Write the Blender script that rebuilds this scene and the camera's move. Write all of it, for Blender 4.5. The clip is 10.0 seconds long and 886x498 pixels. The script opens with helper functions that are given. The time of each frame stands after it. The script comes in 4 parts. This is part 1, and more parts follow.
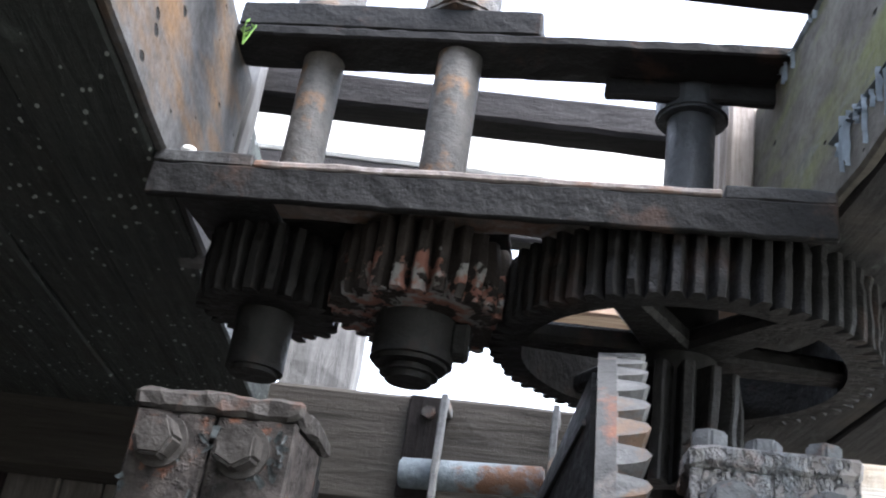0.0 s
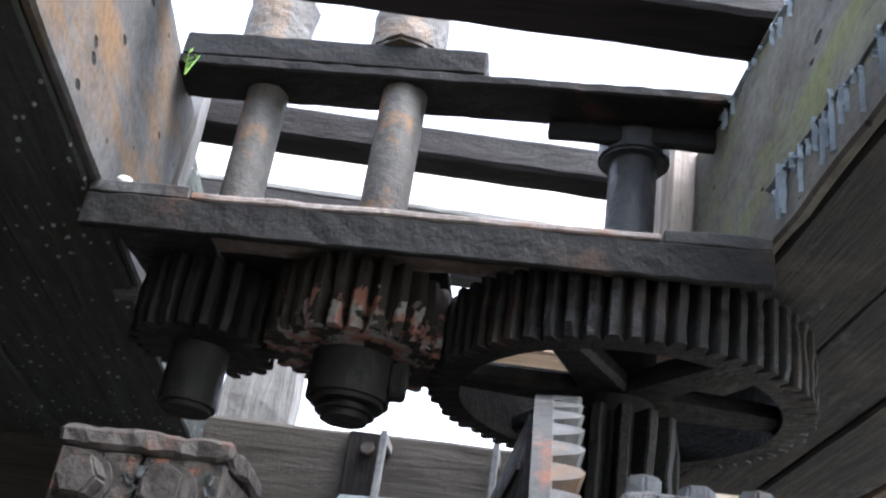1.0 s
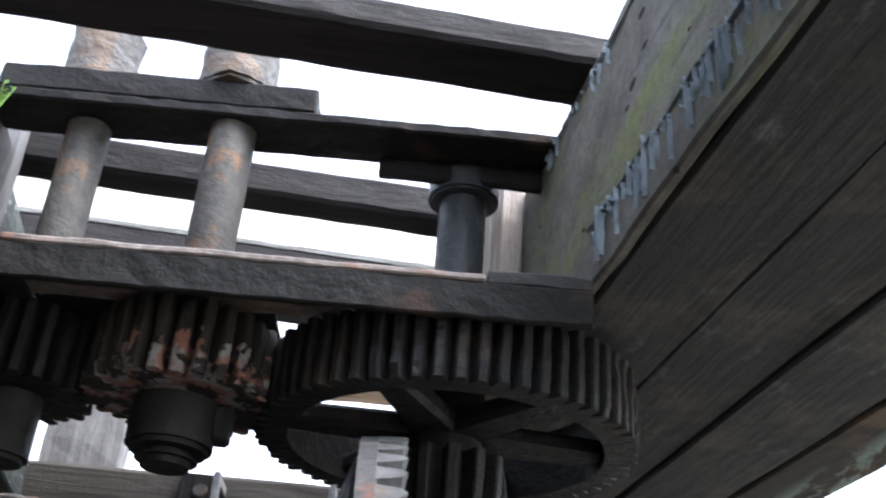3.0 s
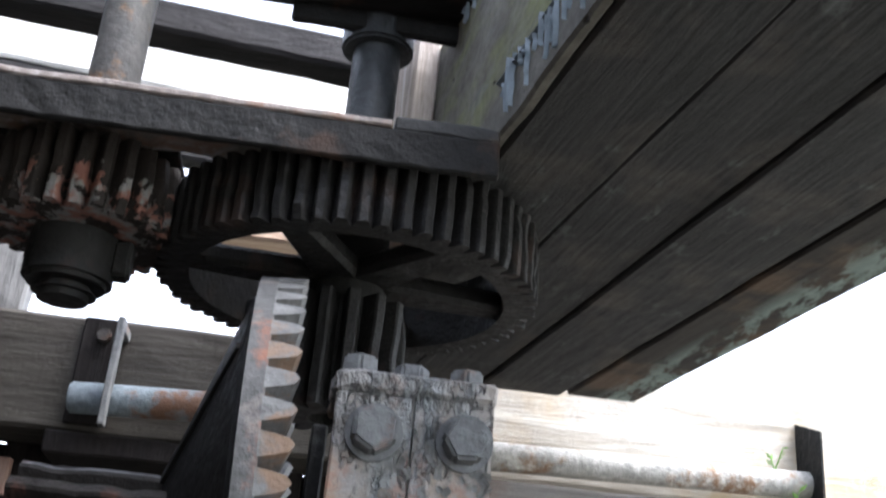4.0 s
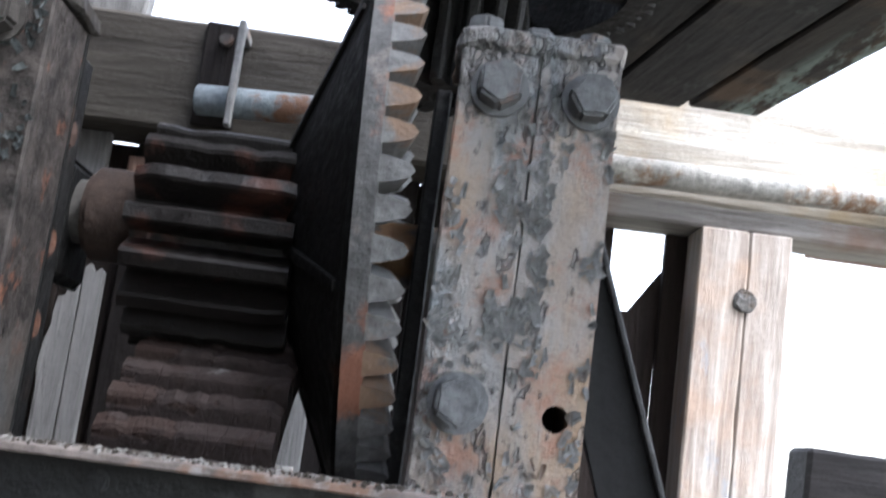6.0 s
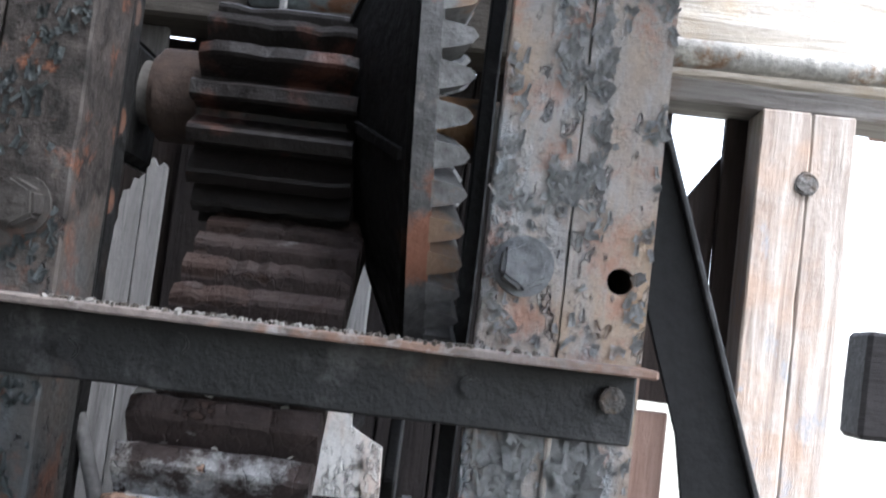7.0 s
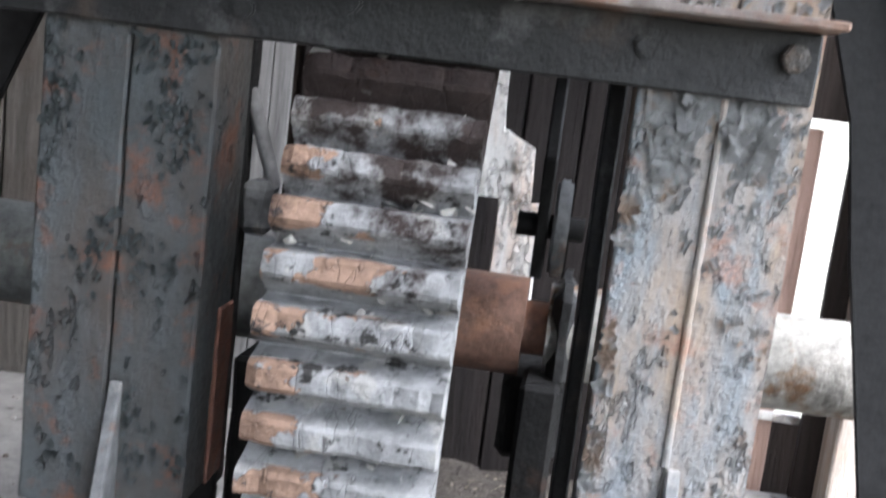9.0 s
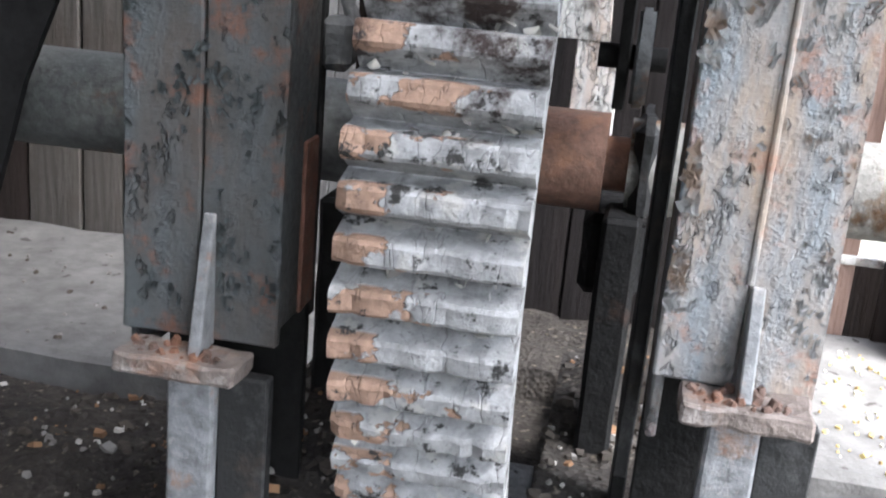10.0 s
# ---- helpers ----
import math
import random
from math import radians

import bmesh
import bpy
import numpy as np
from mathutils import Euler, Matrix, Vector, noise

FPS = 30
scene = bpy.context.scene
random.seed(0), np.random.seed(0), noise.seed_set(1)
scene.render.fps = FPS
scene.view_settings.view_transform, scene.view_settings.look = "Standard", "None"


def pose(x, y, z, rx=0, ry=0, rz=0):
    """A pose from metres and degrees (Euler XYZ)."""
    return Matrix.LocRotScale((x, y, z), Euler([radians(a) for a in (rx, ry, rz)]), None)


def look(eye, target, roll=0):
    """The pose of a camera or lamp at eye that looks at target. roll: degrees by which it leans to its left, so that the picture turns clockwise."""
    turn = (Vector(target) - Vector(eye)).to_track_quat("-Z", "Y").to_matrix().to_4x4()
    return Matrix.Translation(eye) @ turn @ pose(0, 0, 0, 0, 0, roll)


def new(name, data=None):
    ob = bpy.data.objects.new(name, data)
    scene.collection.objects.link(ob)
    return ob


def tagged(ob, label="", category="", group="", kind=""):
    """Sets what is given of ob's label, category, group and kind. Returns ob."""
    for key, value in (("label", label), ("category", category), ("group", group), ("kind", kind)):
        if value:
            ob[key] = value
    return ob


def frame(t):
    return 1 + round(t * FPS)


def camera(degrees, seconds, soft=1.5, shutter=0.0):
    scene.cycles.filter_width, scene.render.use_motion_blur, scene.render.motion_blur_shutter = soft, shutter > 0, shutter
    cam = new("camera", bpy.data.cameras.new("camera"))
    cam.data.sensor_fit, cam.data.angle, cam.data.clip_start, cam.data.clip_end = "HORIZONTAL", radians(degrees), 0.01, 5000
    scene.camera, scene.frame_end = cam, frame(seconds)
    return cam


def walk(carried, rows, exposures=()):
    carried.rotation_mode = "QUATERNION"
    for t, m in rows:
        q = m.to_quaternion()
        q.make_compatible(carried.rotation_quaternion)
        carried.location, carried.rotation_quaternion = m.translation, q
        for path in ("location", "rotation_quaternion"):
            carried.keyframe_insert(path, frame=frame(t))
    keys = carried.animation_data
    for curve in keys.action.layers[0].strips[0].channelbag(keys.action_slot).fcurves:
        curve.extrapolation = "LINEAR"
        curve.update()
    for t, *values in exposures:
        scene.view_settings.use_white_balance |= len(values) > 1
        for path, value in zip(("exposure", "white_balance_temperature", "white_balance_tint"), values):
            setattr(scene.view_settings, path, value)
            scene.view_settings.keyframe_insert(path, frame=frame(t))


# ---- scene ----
cam = camera(44.9, 10.0, soft=2.0, shutter=0.4)
PATH = [
    (0, (0.144, 0.159, 1.474), (-0.191, 1.937, 2.327), 9.0),
    (0.5, (0.147, 0.164, 1.478), (-0.138, 1.948, 2.338), 9.0),
    (1, (0.152, 0.165, 1.487), (-0.093, 1.925, 2.405), 9.0),
    (1.5, (0.155, 0.164, 1.498), (-0.052, 1.898, 2.473), 8.2),
    (2, (0.161, 0.164, 1.506), (-0.015, 1.879, 2.521), 7.3),
    (3.5, (0.186, 0.164, 1.493), (0.328, 1.93, 2.422), 4.4),
    (4, (0.195, 0.173, 1.478), (0.396, 1.997, 2.273), 5.0),
    (4.5, (0.196, 0.184, 1.465), (0.383, 2.047, 2.168), 5.2),
    (5, (0.197, 0.194, 1.444), (0.365, 2.107, 2.003), 5.7),
    (5.5, (0.195, 0.195, 1.426), (0.303, 2.136, 1.896), 6.2),
    (5.7, (0.193, 0.2, 1.413), (0.283, 2.153, 1.832), 7.0),
    (6.8, (0.192, 0.194, 1.371), (0.18, 2.187, 1.543), 6.9),
    (7, (0.186, 0.193, 1.362), (0.17, 2.188, 1.513), 6.9),
    (7.5, (0.181, 0.196, 1.344), (0.149, 2.196, 1.393), 6.1),
    (8, (0.175, 0.2, 1.328), (0.112, 2.198, 1.253), 6.3),
    (8.5, (0.167, 0.193, 1.304), (0.024, 2.179, 1.113), 7.0),
    (9, (0.161, 0.192, 1.283), (-0.036, 2.154, 0.948), 7.1),
    (9.5, (0.159, 0.184, 1.263), (-0.107, 2.102, 0.761), 5.7),
    (10, (0.158, 0.173, 1.244), (-0.141, 2.064, 0.664), 5.1),
]
EXPOSURES = [(0.0, 3.0, 6000, 12), (2.0, 3.1, 6000, 12), (3.5, 2.75, 6000, 12), (4.5, 3.0, 6050, 12), (5.5, 2.8, 6000, 12), (7.0, 2.85, 5950, 12), (8.5, 3.2, 6050, 12), (10.0, 3.25, 6200, 12)]
walk(cam, [(t, look(eye, target, roll)) for t, eye, target, roll in PATH], EXPOSURES)

# ---- light ----
world = bpy.data.worlds.new("overcast_sky")
scene.world = world
world.use_nodes = True
_n = world.node_tree.nodes
_sky = _n.new("ShaderNodeTexSky")
_sky.sky_type = "NISHITA"
_sky.sun_disc = False
_sky.sun_elevation, _sky.sun_rotation = radians(57), radians(123)
_sky.air_density, _sky.dust_density = 1.0, 1.5
_hs = _n.new("ShaderNodeHueSaturation")
_hs.inputs["Saturation"].default_value = 0.35
world.node_tree.links.new(_sky.outputs[0], _hs.inputs["Color"])
world.node_tree.links.new(_hs.outputs[0], _n["Background"].inputs[0])
_n["Background"].inputs[1].default_value = 0.15
sun = new("sun", bpy.data.lights.new("sun", "SUN"))
sun.data.energy, sun.data.angle, sun.data.color = 1.5, radians(40), (1.0, 0.97, 0.93)
sun.matrix_world = look((2.0, -1.3, 3.65), (0, 0, 0))

SK = 0.16                                  # the timber deck lies askew to the iron frame
AX, AZ = 1.51, 0.975                       # axle of the great wheel (y, z)
PX, PZ = 1.345, 1.566                      # pinion shaft (y, z)
CX, CZ = 1.385, 1.60                       # crown wheel (y, z)
GROUND = 0.44


# ---- materials ----
class Mat:
    """A small builder for node materials."""

    def __init__(self, name, rough=0.8, metal=0.0, spec=0.3):
        self.m = bpy.data.materials.new(name)
        self.m.use_nodes = True
        self.t = self.m.node_tree
        self.b = self.t.nodes["Principled BSDF"]
        self.b.inputs["Roughness"].default_value = rough
        self.b.inputs["Metallic"].default_value = metal
        self.b.inputs["Specular IOR Level"].default_value = spec
        tc = self.t.nodes.new("ShaderNodeTexCoord")
        self.co = tc.outputs["Object"]

    def put(self, socket, value):
        if isinstance(value, bpy.types.NodeSocket):
            self.t.links.new(value, socket)
        elif isinstance(value, tuple) and len(value) == 3 and socket.type == "RGBA":
            socket.default_value = (*value, 1)
        else:
            socket.default_value = value

    def stretch(self, sx, sy, sz, rz=0.0):
        n = self.t.nodes.new("ShaderNodeMapping")
        if rz:                             # turned first, then stretched
            n.vector_type = "TEXTURE"
            sx, sy, sz = 1 / sx, 1 / sy, 1 / sz
        n.inputs["Scale"].default_value = (sx, sy, sz)
        n.inputs["Rotation"].default_value = (0, 0, rz)
        self.t.links.new(self.co, n.inputs[0])
        return n.outputs[0]

    def noise(self, scale, detail=5.0, rough=0.6, co=None, distort=0.0):
        n = self.t.nodes.new("ShaderNodeTexNoise")
        n.inputs["Scale"].default_value, n.inputs["Detail"].default_value = scale, detail
        n.inputs["Roughness"].default_value, n.inputs["Distortion"].default_value = rough, distort
        self.t.links.new(co or self.co, n.inputs["Vector"])
        return n.outputs["Fac"]

    def vor(self, scale, feature="F1", co=None):
        n = self.t.nodes.new("ShaderNodeTexVoronoi")
        n.feature = feature
        n.inputs["Scale"].default_value = scale
        self.t.links.new(co or self.co, n.inputs["Vector"])
        return n.outputs["Distance"]

    def ramp(self, fac, lo, hi, a=0.0, b=1.0):
        n = self.t.nodes.new("ShaderNodeMapRange")
        for i, v in enumerate((lo, hi, a, b)):
            n.inputs[i + 1].default_value = v
        self.put(n.inputs[0], fac)
        return n.outputs[0]

    def mix(self, fac, a, b):
        n = self.t.nodes.new("ShaderNodeMix")
        n.data_type = "RGBA"
        self.put(n.inputs[0], fac), self.put(n.inputs[6], a), self.put(n.inputs[7], b)
        return n.outputs[2]

    def math(self, op, a, b=0.0):
        n = self.t.nodes.new("ShaderNodeMath")
        n.operation = op
        self.put(n.inputs[0], a), self.put(n.inputs[1], b)
        return n.outputs[0]

    def bump(self, height, dist, strength=1.0):
        n = self.t.nodes.new("ShaderNodeBump")
        n.inputs["Distance"].default_value, n.inputs["Strength"].default_value = dist, strength
        self.put(n.inputs["Height"], height)
        self.t.links.new(n.outputs[0], self.b.inputs["Normal"])

    def axis(self, i):
        n = self.t.nodes.new("ShaderNodeSeparateXYZ")
        self.t.links.new(self.co, n.inputs[0])
        return n.outputs[i]

    def rand(self):
        return self.t.nodes.new("ShaderNodeObjectInfo").outputs["Random"]

    def done(self, colour, rough=None):
        self.put(self.b.inputs["Base Color"], colour)
        if rough is not None:
            self.put(self.b.inputs["Roughness"], rough)
        return self.m


def iron(name, base, rust, amount, pale=None, rough=0.6, spec=0.3, relief=0.004):
    """Old greasy iron: dark base, rust patches, fine pitting."""
    k = Mat(name, rough, 0.0, spec)
    big, fine = k.noise(9, 6, 0.65), k.noise(70, 4, 0.6)
    c = k.mix(k.ramp(fine, 0.3, 0.75), tuple(0.6 * v for v in base), tuple(1.35 * v for v in base))
    c = k.mix(k.ramp(big, 0.72 - amount, 0.8 - amount), c, k.mix(fine, tuple(0.55 * v for v in rust), rust))
    if pale:
        c = k.mix(k.ramp(k.noise(16, 5, 0.7), 0.55, 0.66), c, pale)
    k.bump(k.math("ADD", k.math("MULTIPLY", fine, 0.4), k.noise(24, 5, 0.7)), relief)
    return k.done(c, k.ramp(fine, 0.3, 0.7, rough - 0.12, rough + 0.2))


def flaking(name, tones, scale, rust, amount, top=None, spec=0.25, low=0.0, bare=0.0):
    """Steel with thin worn coats that fade into one another, and clusters of small curled scales of paint on it; thicker paint above top."""
    k = Mat(name, 0.7, 0.0, spec)
    co = k.stretch(1.0, 1.0, 0.55)
    fine, mid = k.noise(150, 4, 0.65), k.noise(34, 6, 0.65, co)
    area = k.noise(10.0, 5, 0.6, k.stretch(1.2, 1.0, 0.35))
    u = k.mix(k.ramp(k.noise(9.0, 5, 0.6, k.stretch(1.2, 1.0, 0.5)), 0.38, 0.60), tones[0], tones[1])
    cool = k.noise(13, 6, 0.62, k.stretch(1.5, 1.0, 0.3))
    if low:                                # more of the bluish coat is left low down
        cool = k.math("ADD", cool, k.ramp(k.axis(2), low + 0.05, low - 0.08, 0.0, 0.09))
    u = k.mix(k.ramp(cool, 0.47, 0.68), u, tones[2])
    u = k.mix(k.ramp(k.noise(17, 6, 0.7), 0.53, 0.66, 0, 0.8), u, rust)
    u = k.mix(k.ramp(k.noise(26, 5, 0.6), 0.62, 0.72, 0, 0.5), u, tuple(min(1.0, 1.5 * v) for v in tones[1]))
    u = k.mix(k.ramp(mid, 0.35, 0.72, 0, 0.3), u, tuple(0.5 * v for v in tones[0]))
    u = k.mix(k.ramp(fine, 0.5, 0.8, 0, 0.3), u, tuple(0.4 * v for v in tones[1]))
    edge = k.noise(70, 4, 0.55, co, 0.2)
    f = k.math("ADD", k.math("MULTIPLY", edge, 0.5), k.math("MULTIPLY", area, 0.55))
    if top:
        f = k.math("ADD", f, k.ramp(k.axis(2), top, top + 0.07, 0.0, 0.10))
    mask = k.ramp(f, amount, amount + 0.008)
    lump = k.noise(85, 4, 0.62, co)
    p = k.mix(k.ramp(k.noise(24, 5, 0.65), 0.32, 0.68), tuple(0.8 * v for v in scale), tuple(1.2 * v for v in scale))
    p = k.mix(0.65, p, u)
    p = k.mix(k.ramp(lump, 0.41, 0.33, 0, 0.6), p, tuple(0.35 * v for v in scale))
    # dark line round each scale: the shadow of its curled edge, painted
    rim = k.math("MULTIPLY", k.ramp(f, amount - 0.022, amount - 0.004), k.ramp(f, amount + 0.004, amount))
    c = k.mix(mask, u, p)
    c = k.mix(k.math("MULTIPLY", rim, 0.4), c, (0.03, 0.028, 0.027))
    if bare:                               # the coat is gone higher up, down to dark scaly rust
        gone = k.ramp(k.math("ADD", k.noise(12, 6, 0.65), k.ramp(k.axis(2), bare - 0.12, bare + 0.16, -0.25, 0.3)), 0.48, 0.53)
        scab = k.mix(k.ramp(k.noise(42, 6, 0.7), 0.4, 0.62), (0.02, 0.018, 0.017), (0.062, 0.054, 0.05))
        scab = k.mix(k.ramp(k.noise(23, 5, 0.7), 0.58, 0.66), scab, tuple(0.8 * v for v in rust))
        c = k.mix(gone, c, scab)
    curl = k.math("MULTIPLY", mask, k.ramp(f, amount + 0.035, amount + 0.006))
    h = k.math("ADD", k.math("MULTIPLY", mask, 0.6), k.math("MULTIPLY", curl, 0.8))
    h = k.math("ADD", h, k.math("MULTIPLY", k.math("MULTIPLY", k.ramp(lump, 0.3, 0.7), mask), 1.1))
    h = k.math("ADD", h, k.math("MULTIPLY", k.ramp(cool, 0.5, 0.62), k.ramp(k.noise(110, 4, 0.6), 0.46, 0.64, 0.0, 0.2)))
    k.bump(k.math("ADD", h, k.math("MULTIPLY", k.math("ADD", fine, mid), 0.22)), 0.0075)
    return k.done(c, k.ramp(fine, 0.3, 0.7, 0.5, 0.8))


def wood(name, dark, light, axis, stain=None, stain2=None, rough=0.85, relief=0.006, specks=False):
    """Weathered timber with its grain along an axis (0 x, 1 y, 2 z)."""
    k = Mat(name, rough, 0.0, 0.25)
    s = [14.0, 14.0, 14.0]
    s[axis] = 0.9
    co = k.stretch(*s, rz=0.159 if axis == 1 else 0.0)
    grain = k.noise(2.2, 8, 0.7, co, 0.6)
    fib = k.noise(7, 5, 0.6, co)
    c = k.mix(k.ramp(grain, 0.3, 0.7), dark, light)
    c = k.mix(k.ramp(fib, 0.55, 0.75, 0, 0.6), c, tuple(0.45 * v for v in dark))
    c = k.mix(k.ramp(k.rand(), 0, 1, 0, 0.3), c, tuple(0.55 * v for v in light))
    if stain:
        c = k.mix(k.ramp(k.noise(4.5, 5, 0.6), 0.5, 0.66), c, stain)
    if stain2:
        s2 = [7.0, 7.0, 7.0]
        s2[axis] = 3.5
        c = k.mix(k.ramp(k.noise(2.0, 6, 0.7, k.stretch(*s2)), 0.58, 0.66, 0, 0.85), c, stain2)
    if specks:
        # pale dots: glints on wet drops, painted into the colour
        drop_glint = k.math("ADD", k.vor(58, co=k.stretch(1.0, 0.5, 1.0, 0.5)), k.ramp(k.noise(6, 4), 0.35, 0.65, 0.12, -0.06))
        c = k.mix(k.ramp(drop_glint, 0.20, 0.13), c, (0.42, 0.45, 0.44))
    k.bump(k.math("ADD", grain, k.math("MULTIPLY", k.noise(40, 4), 0.4)), relief)
    return k.done(c, k.ramp(fib, 0.3, 0.7, rough - 0.15, rough + 0.1))


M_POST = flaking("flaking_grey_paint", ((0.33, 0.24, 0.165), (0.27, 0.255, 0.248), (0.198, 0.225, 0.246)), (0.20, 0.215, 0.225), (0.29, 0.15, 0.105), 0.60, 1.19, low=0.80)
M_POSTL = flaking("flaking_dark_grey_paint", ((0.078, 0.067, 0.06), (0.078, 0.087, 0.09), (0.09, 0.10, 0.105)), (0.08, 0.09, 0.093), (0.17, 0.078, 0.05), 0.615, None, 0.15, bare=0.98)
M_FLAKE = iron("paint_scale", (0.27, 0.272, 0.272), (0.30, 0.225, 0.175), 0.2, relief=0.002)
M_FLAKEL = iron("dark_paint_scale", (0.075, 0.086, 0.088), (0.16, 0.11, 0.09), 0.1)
M_SCALE = iron("dark_scaly_rust", (0.045, 0.041, 0.038), (0.11, 0.062, 0.047), 0.2, spec=0.2)
M_BOLT = iron("painted_bolt", (0.13, 0.135, 0.14), (0.20, 0.11, 0.07), 0.2)
M_DARK = iron("greasy_black_iron", (0.0135, 0.0133, 0.0132), (0.048, 0.032, 0.025), 0.12, spec=0.12, relief=0.004)
M_BAR = iron("dark_angle_iron", (0.017, 0.017, 0.0172), (0.055, 0.042, 0.035), 0.13, (0.05, 0.05, 0.05), spec=0.35, relief=0.004)
def gear_iron(name, dark, grey, orange, pale):
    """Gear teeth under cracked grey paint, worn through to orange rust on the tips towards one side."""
    k = Mat(name, 0.75, 0.0, 0.2)
    n1, n2, n3 = k.noise(17, 6, 0.6, k.stretch(0.8, 1.0, 1.0)), k.noise(48, 6, 0.65), k.noise(130, 4, 0.6)
    y, z = k.axis(1), k.math("SUBTRACT", k.axis(2), AZ - GROUND)
    r = k.math("SQRT", k.math("ADD", k.math("MULTIPLY", y, y), k.math("MULTIPLY", z, z)))
    c = k.mix(k.ramp(n2, 0.35, 0.65), tuple(0.7 * v for v in grey), tuple(1.25 * v for v in grey))
    c = k.mix(k.ramp(k.noise(20, 6, 0.6), 0.56, 0.60), c, pale)
    f = k.math("ADD", n1, k.math("MULTIPLY", k.axis(0), -2.2))
    f = k.math("MULTIPLY", k.ramp(f, 0.585, 0.60), k.ramp(r, 0.513, 0.516))
    c = k.mix(f, c, k.mix(k.ramp(n2, 0.4, 0.6), orange, tuple(0.7 * v for v in orange)))
    crack = k.math("ABSOLUTE", k.math("SUBTRACT", k.noise(24, 3, 0.5, k.stretch(1.5, 0.4, 0.4), 0.3), 0.5))
    c = k.mix(k.ramp(crack, 0.006, 0.002, 0, 0.25), c, dark)
    c = k.mix(k.ramp(k.noise(38, 7, 0.7), 0.57, 0.62), c, dark)
    # darkens towards the top: grease, plus the shade under the pinion painted in
    oil_shade = k.math("ADD", k.noise(16, 6, 0.7), k.ramp(z, 0.04, 0.35, -0.28, 0.26))
    c = k.mix(k.ramp(oil_shade, 0.46, 0.58, 0, 0.96), c, k.mix(n2, (0.008, 0.0075, 0.0075), (0.042, 0.024, 0.02)))
    h = k.math("ADD", k.math("MULTIPLY", f, -0.8), k.math("MULTIPLY", n2, 1.4))
    h = k.math("ADD", h, k.ramp(crack, 0.0, 0.01, 0, 0.25))
    k.bump(k.math("ADD", h, k.math("MULTIPLY", n3, 0.3)), 0.004)
    return k.done(c, k.ramp(n3, 0.3, 0.7, 0.6, 0.9))


M_GEAR = iron("worn_grey_iron", (0.085, 0.088, 0.09), (0.17, 0.09, 0.055), 0.16, (0.19, 0.185, 0.18))
M_FOOT = iron("grey_foot_iron", (0.17, 0.175, 0.18), (0.25, 0.14, 0.085), 0.16, (0.30, 0.29, 0.28))
M_FOOTP = iron("rusted_foot_plate", (0.15, 0.125, 0.112), (0.245, 0.15, 0.11), 0.17, (0.27, 0.25, 0.235), relief=0.007)
M_REDR = iron("red_rust_edge", (0.19, 0.095, 0.07), (0.30, 0.17, 0.13), 0.25, (0.12, 0.11, 0.105), relief=0.006)
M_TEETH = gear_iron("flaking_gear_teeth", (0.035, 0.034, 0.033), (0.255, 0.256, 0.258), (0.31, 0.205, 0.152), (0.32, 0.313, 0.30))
M_PIN = iron("rusty_pinion_iron", (0.010, 0.0085, 0.008), (0.075, 0.034, 0.025), 0.19, rough=0.5, spec=0.2)
M_RIM = iron("orange_rusted_rim", (0.085, 0.085, 0.085), (0.27, 0.125, 0.083), 0.17, (0.17, 0.15, 0.14))
M_RUST = iron("brown_rust", (0.095, 0.062, 0.05), (0.20, 0.10, 0.065), 0.2, rough=0.75)
M_UPG = iron("oily_upper_gear", (0.0145, 0.014, 0.0138), (0.042, 0.029, 0.024), 0.15, rough=0.5, spec=0.2, relief=0.006)
M_HUB = iron("oily_hub", (0.02, 0.02, 0.0195), (0.04, 0.03, 0.026), 0.12, rough=0.55, spec=0.2)
k = Mat("scabby_upper_gear", 0.65, 0.0, 0.2)
_f = k.math("ADD", k.noise(30, 6, 0.65), k.ramp(k.axis(2), 0.085, 0.125, 0.06, -0.14))
_c = k.mix(k.noise(60, 4), (0.018, 0.016, 0.015), (0.042, 0.034, 0.03))
_c = k.mix(k.ramp(_f, 0.55, 0.57), _c, k.mix(k.ramp(k.noise(34, 4), 0.45, 0.55), (0.24, 0.24, 0.235), (0.24, 0.115, 0.09)))
k.bump(k.math("ADD", k.ramp(_f, 0.55, 0.58), k.noise(50, 5, 0.7)), 0.005)
M_UPG2 = k.done(_c)
M_SHAFT = iron("brown_steel_shaft", (0.085, 0.08, 0.074), (0.25, 0.14, 0.07), 0.16)
M_NUT = iron("scaly_brown_iron", (0.07, 0.065, 0.06), (0.12, 0.085, 0.06), 0.2, (0.12, 0.115, 0.11), relief=0.008)
M_BRACE = iron("smooth_black_steel", (0.014, 0.014, 0.0145), (0.04, 0.03, 0.025), 0.1, spec=0.12, relief=0.0015)
M_SHAFTB = iron("black_steel_shaft", (0.03, 0.033, 0.036), (0.05, 0.042, 0.038), 0.1, rough=0.4)
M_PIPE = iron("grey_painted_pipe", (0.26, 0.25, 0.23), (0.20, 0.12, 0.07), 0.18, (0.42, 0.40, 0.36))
# darker copy of the pipe paint: shade on the left half, put into colour
M_PIPE_SHADE = iron("shaded_painted_pipe", (0.13, 0.135, 0.13), (0.15, 0.10, 0.07), 0.15)
M_ROD = iron("bleached_blue_rod", (0.15, 0.175, 0.19), (0.15, 0.08, 0.05), 0.2)
M_CLIP = iron("grey_clip", (0.15, 0.15, 0.15), (0.25, 0.17, 0.12), 0.15)
M_WHITE = flaking("flaking_white_paint", ((0.62, 0.60, 0.57), (0.66, 0.65, 0.62), (0.56, 0.42, 0.33)), (0.68, 0.67, 0.64), (0.20, 0.17, 0.15), 0.56)
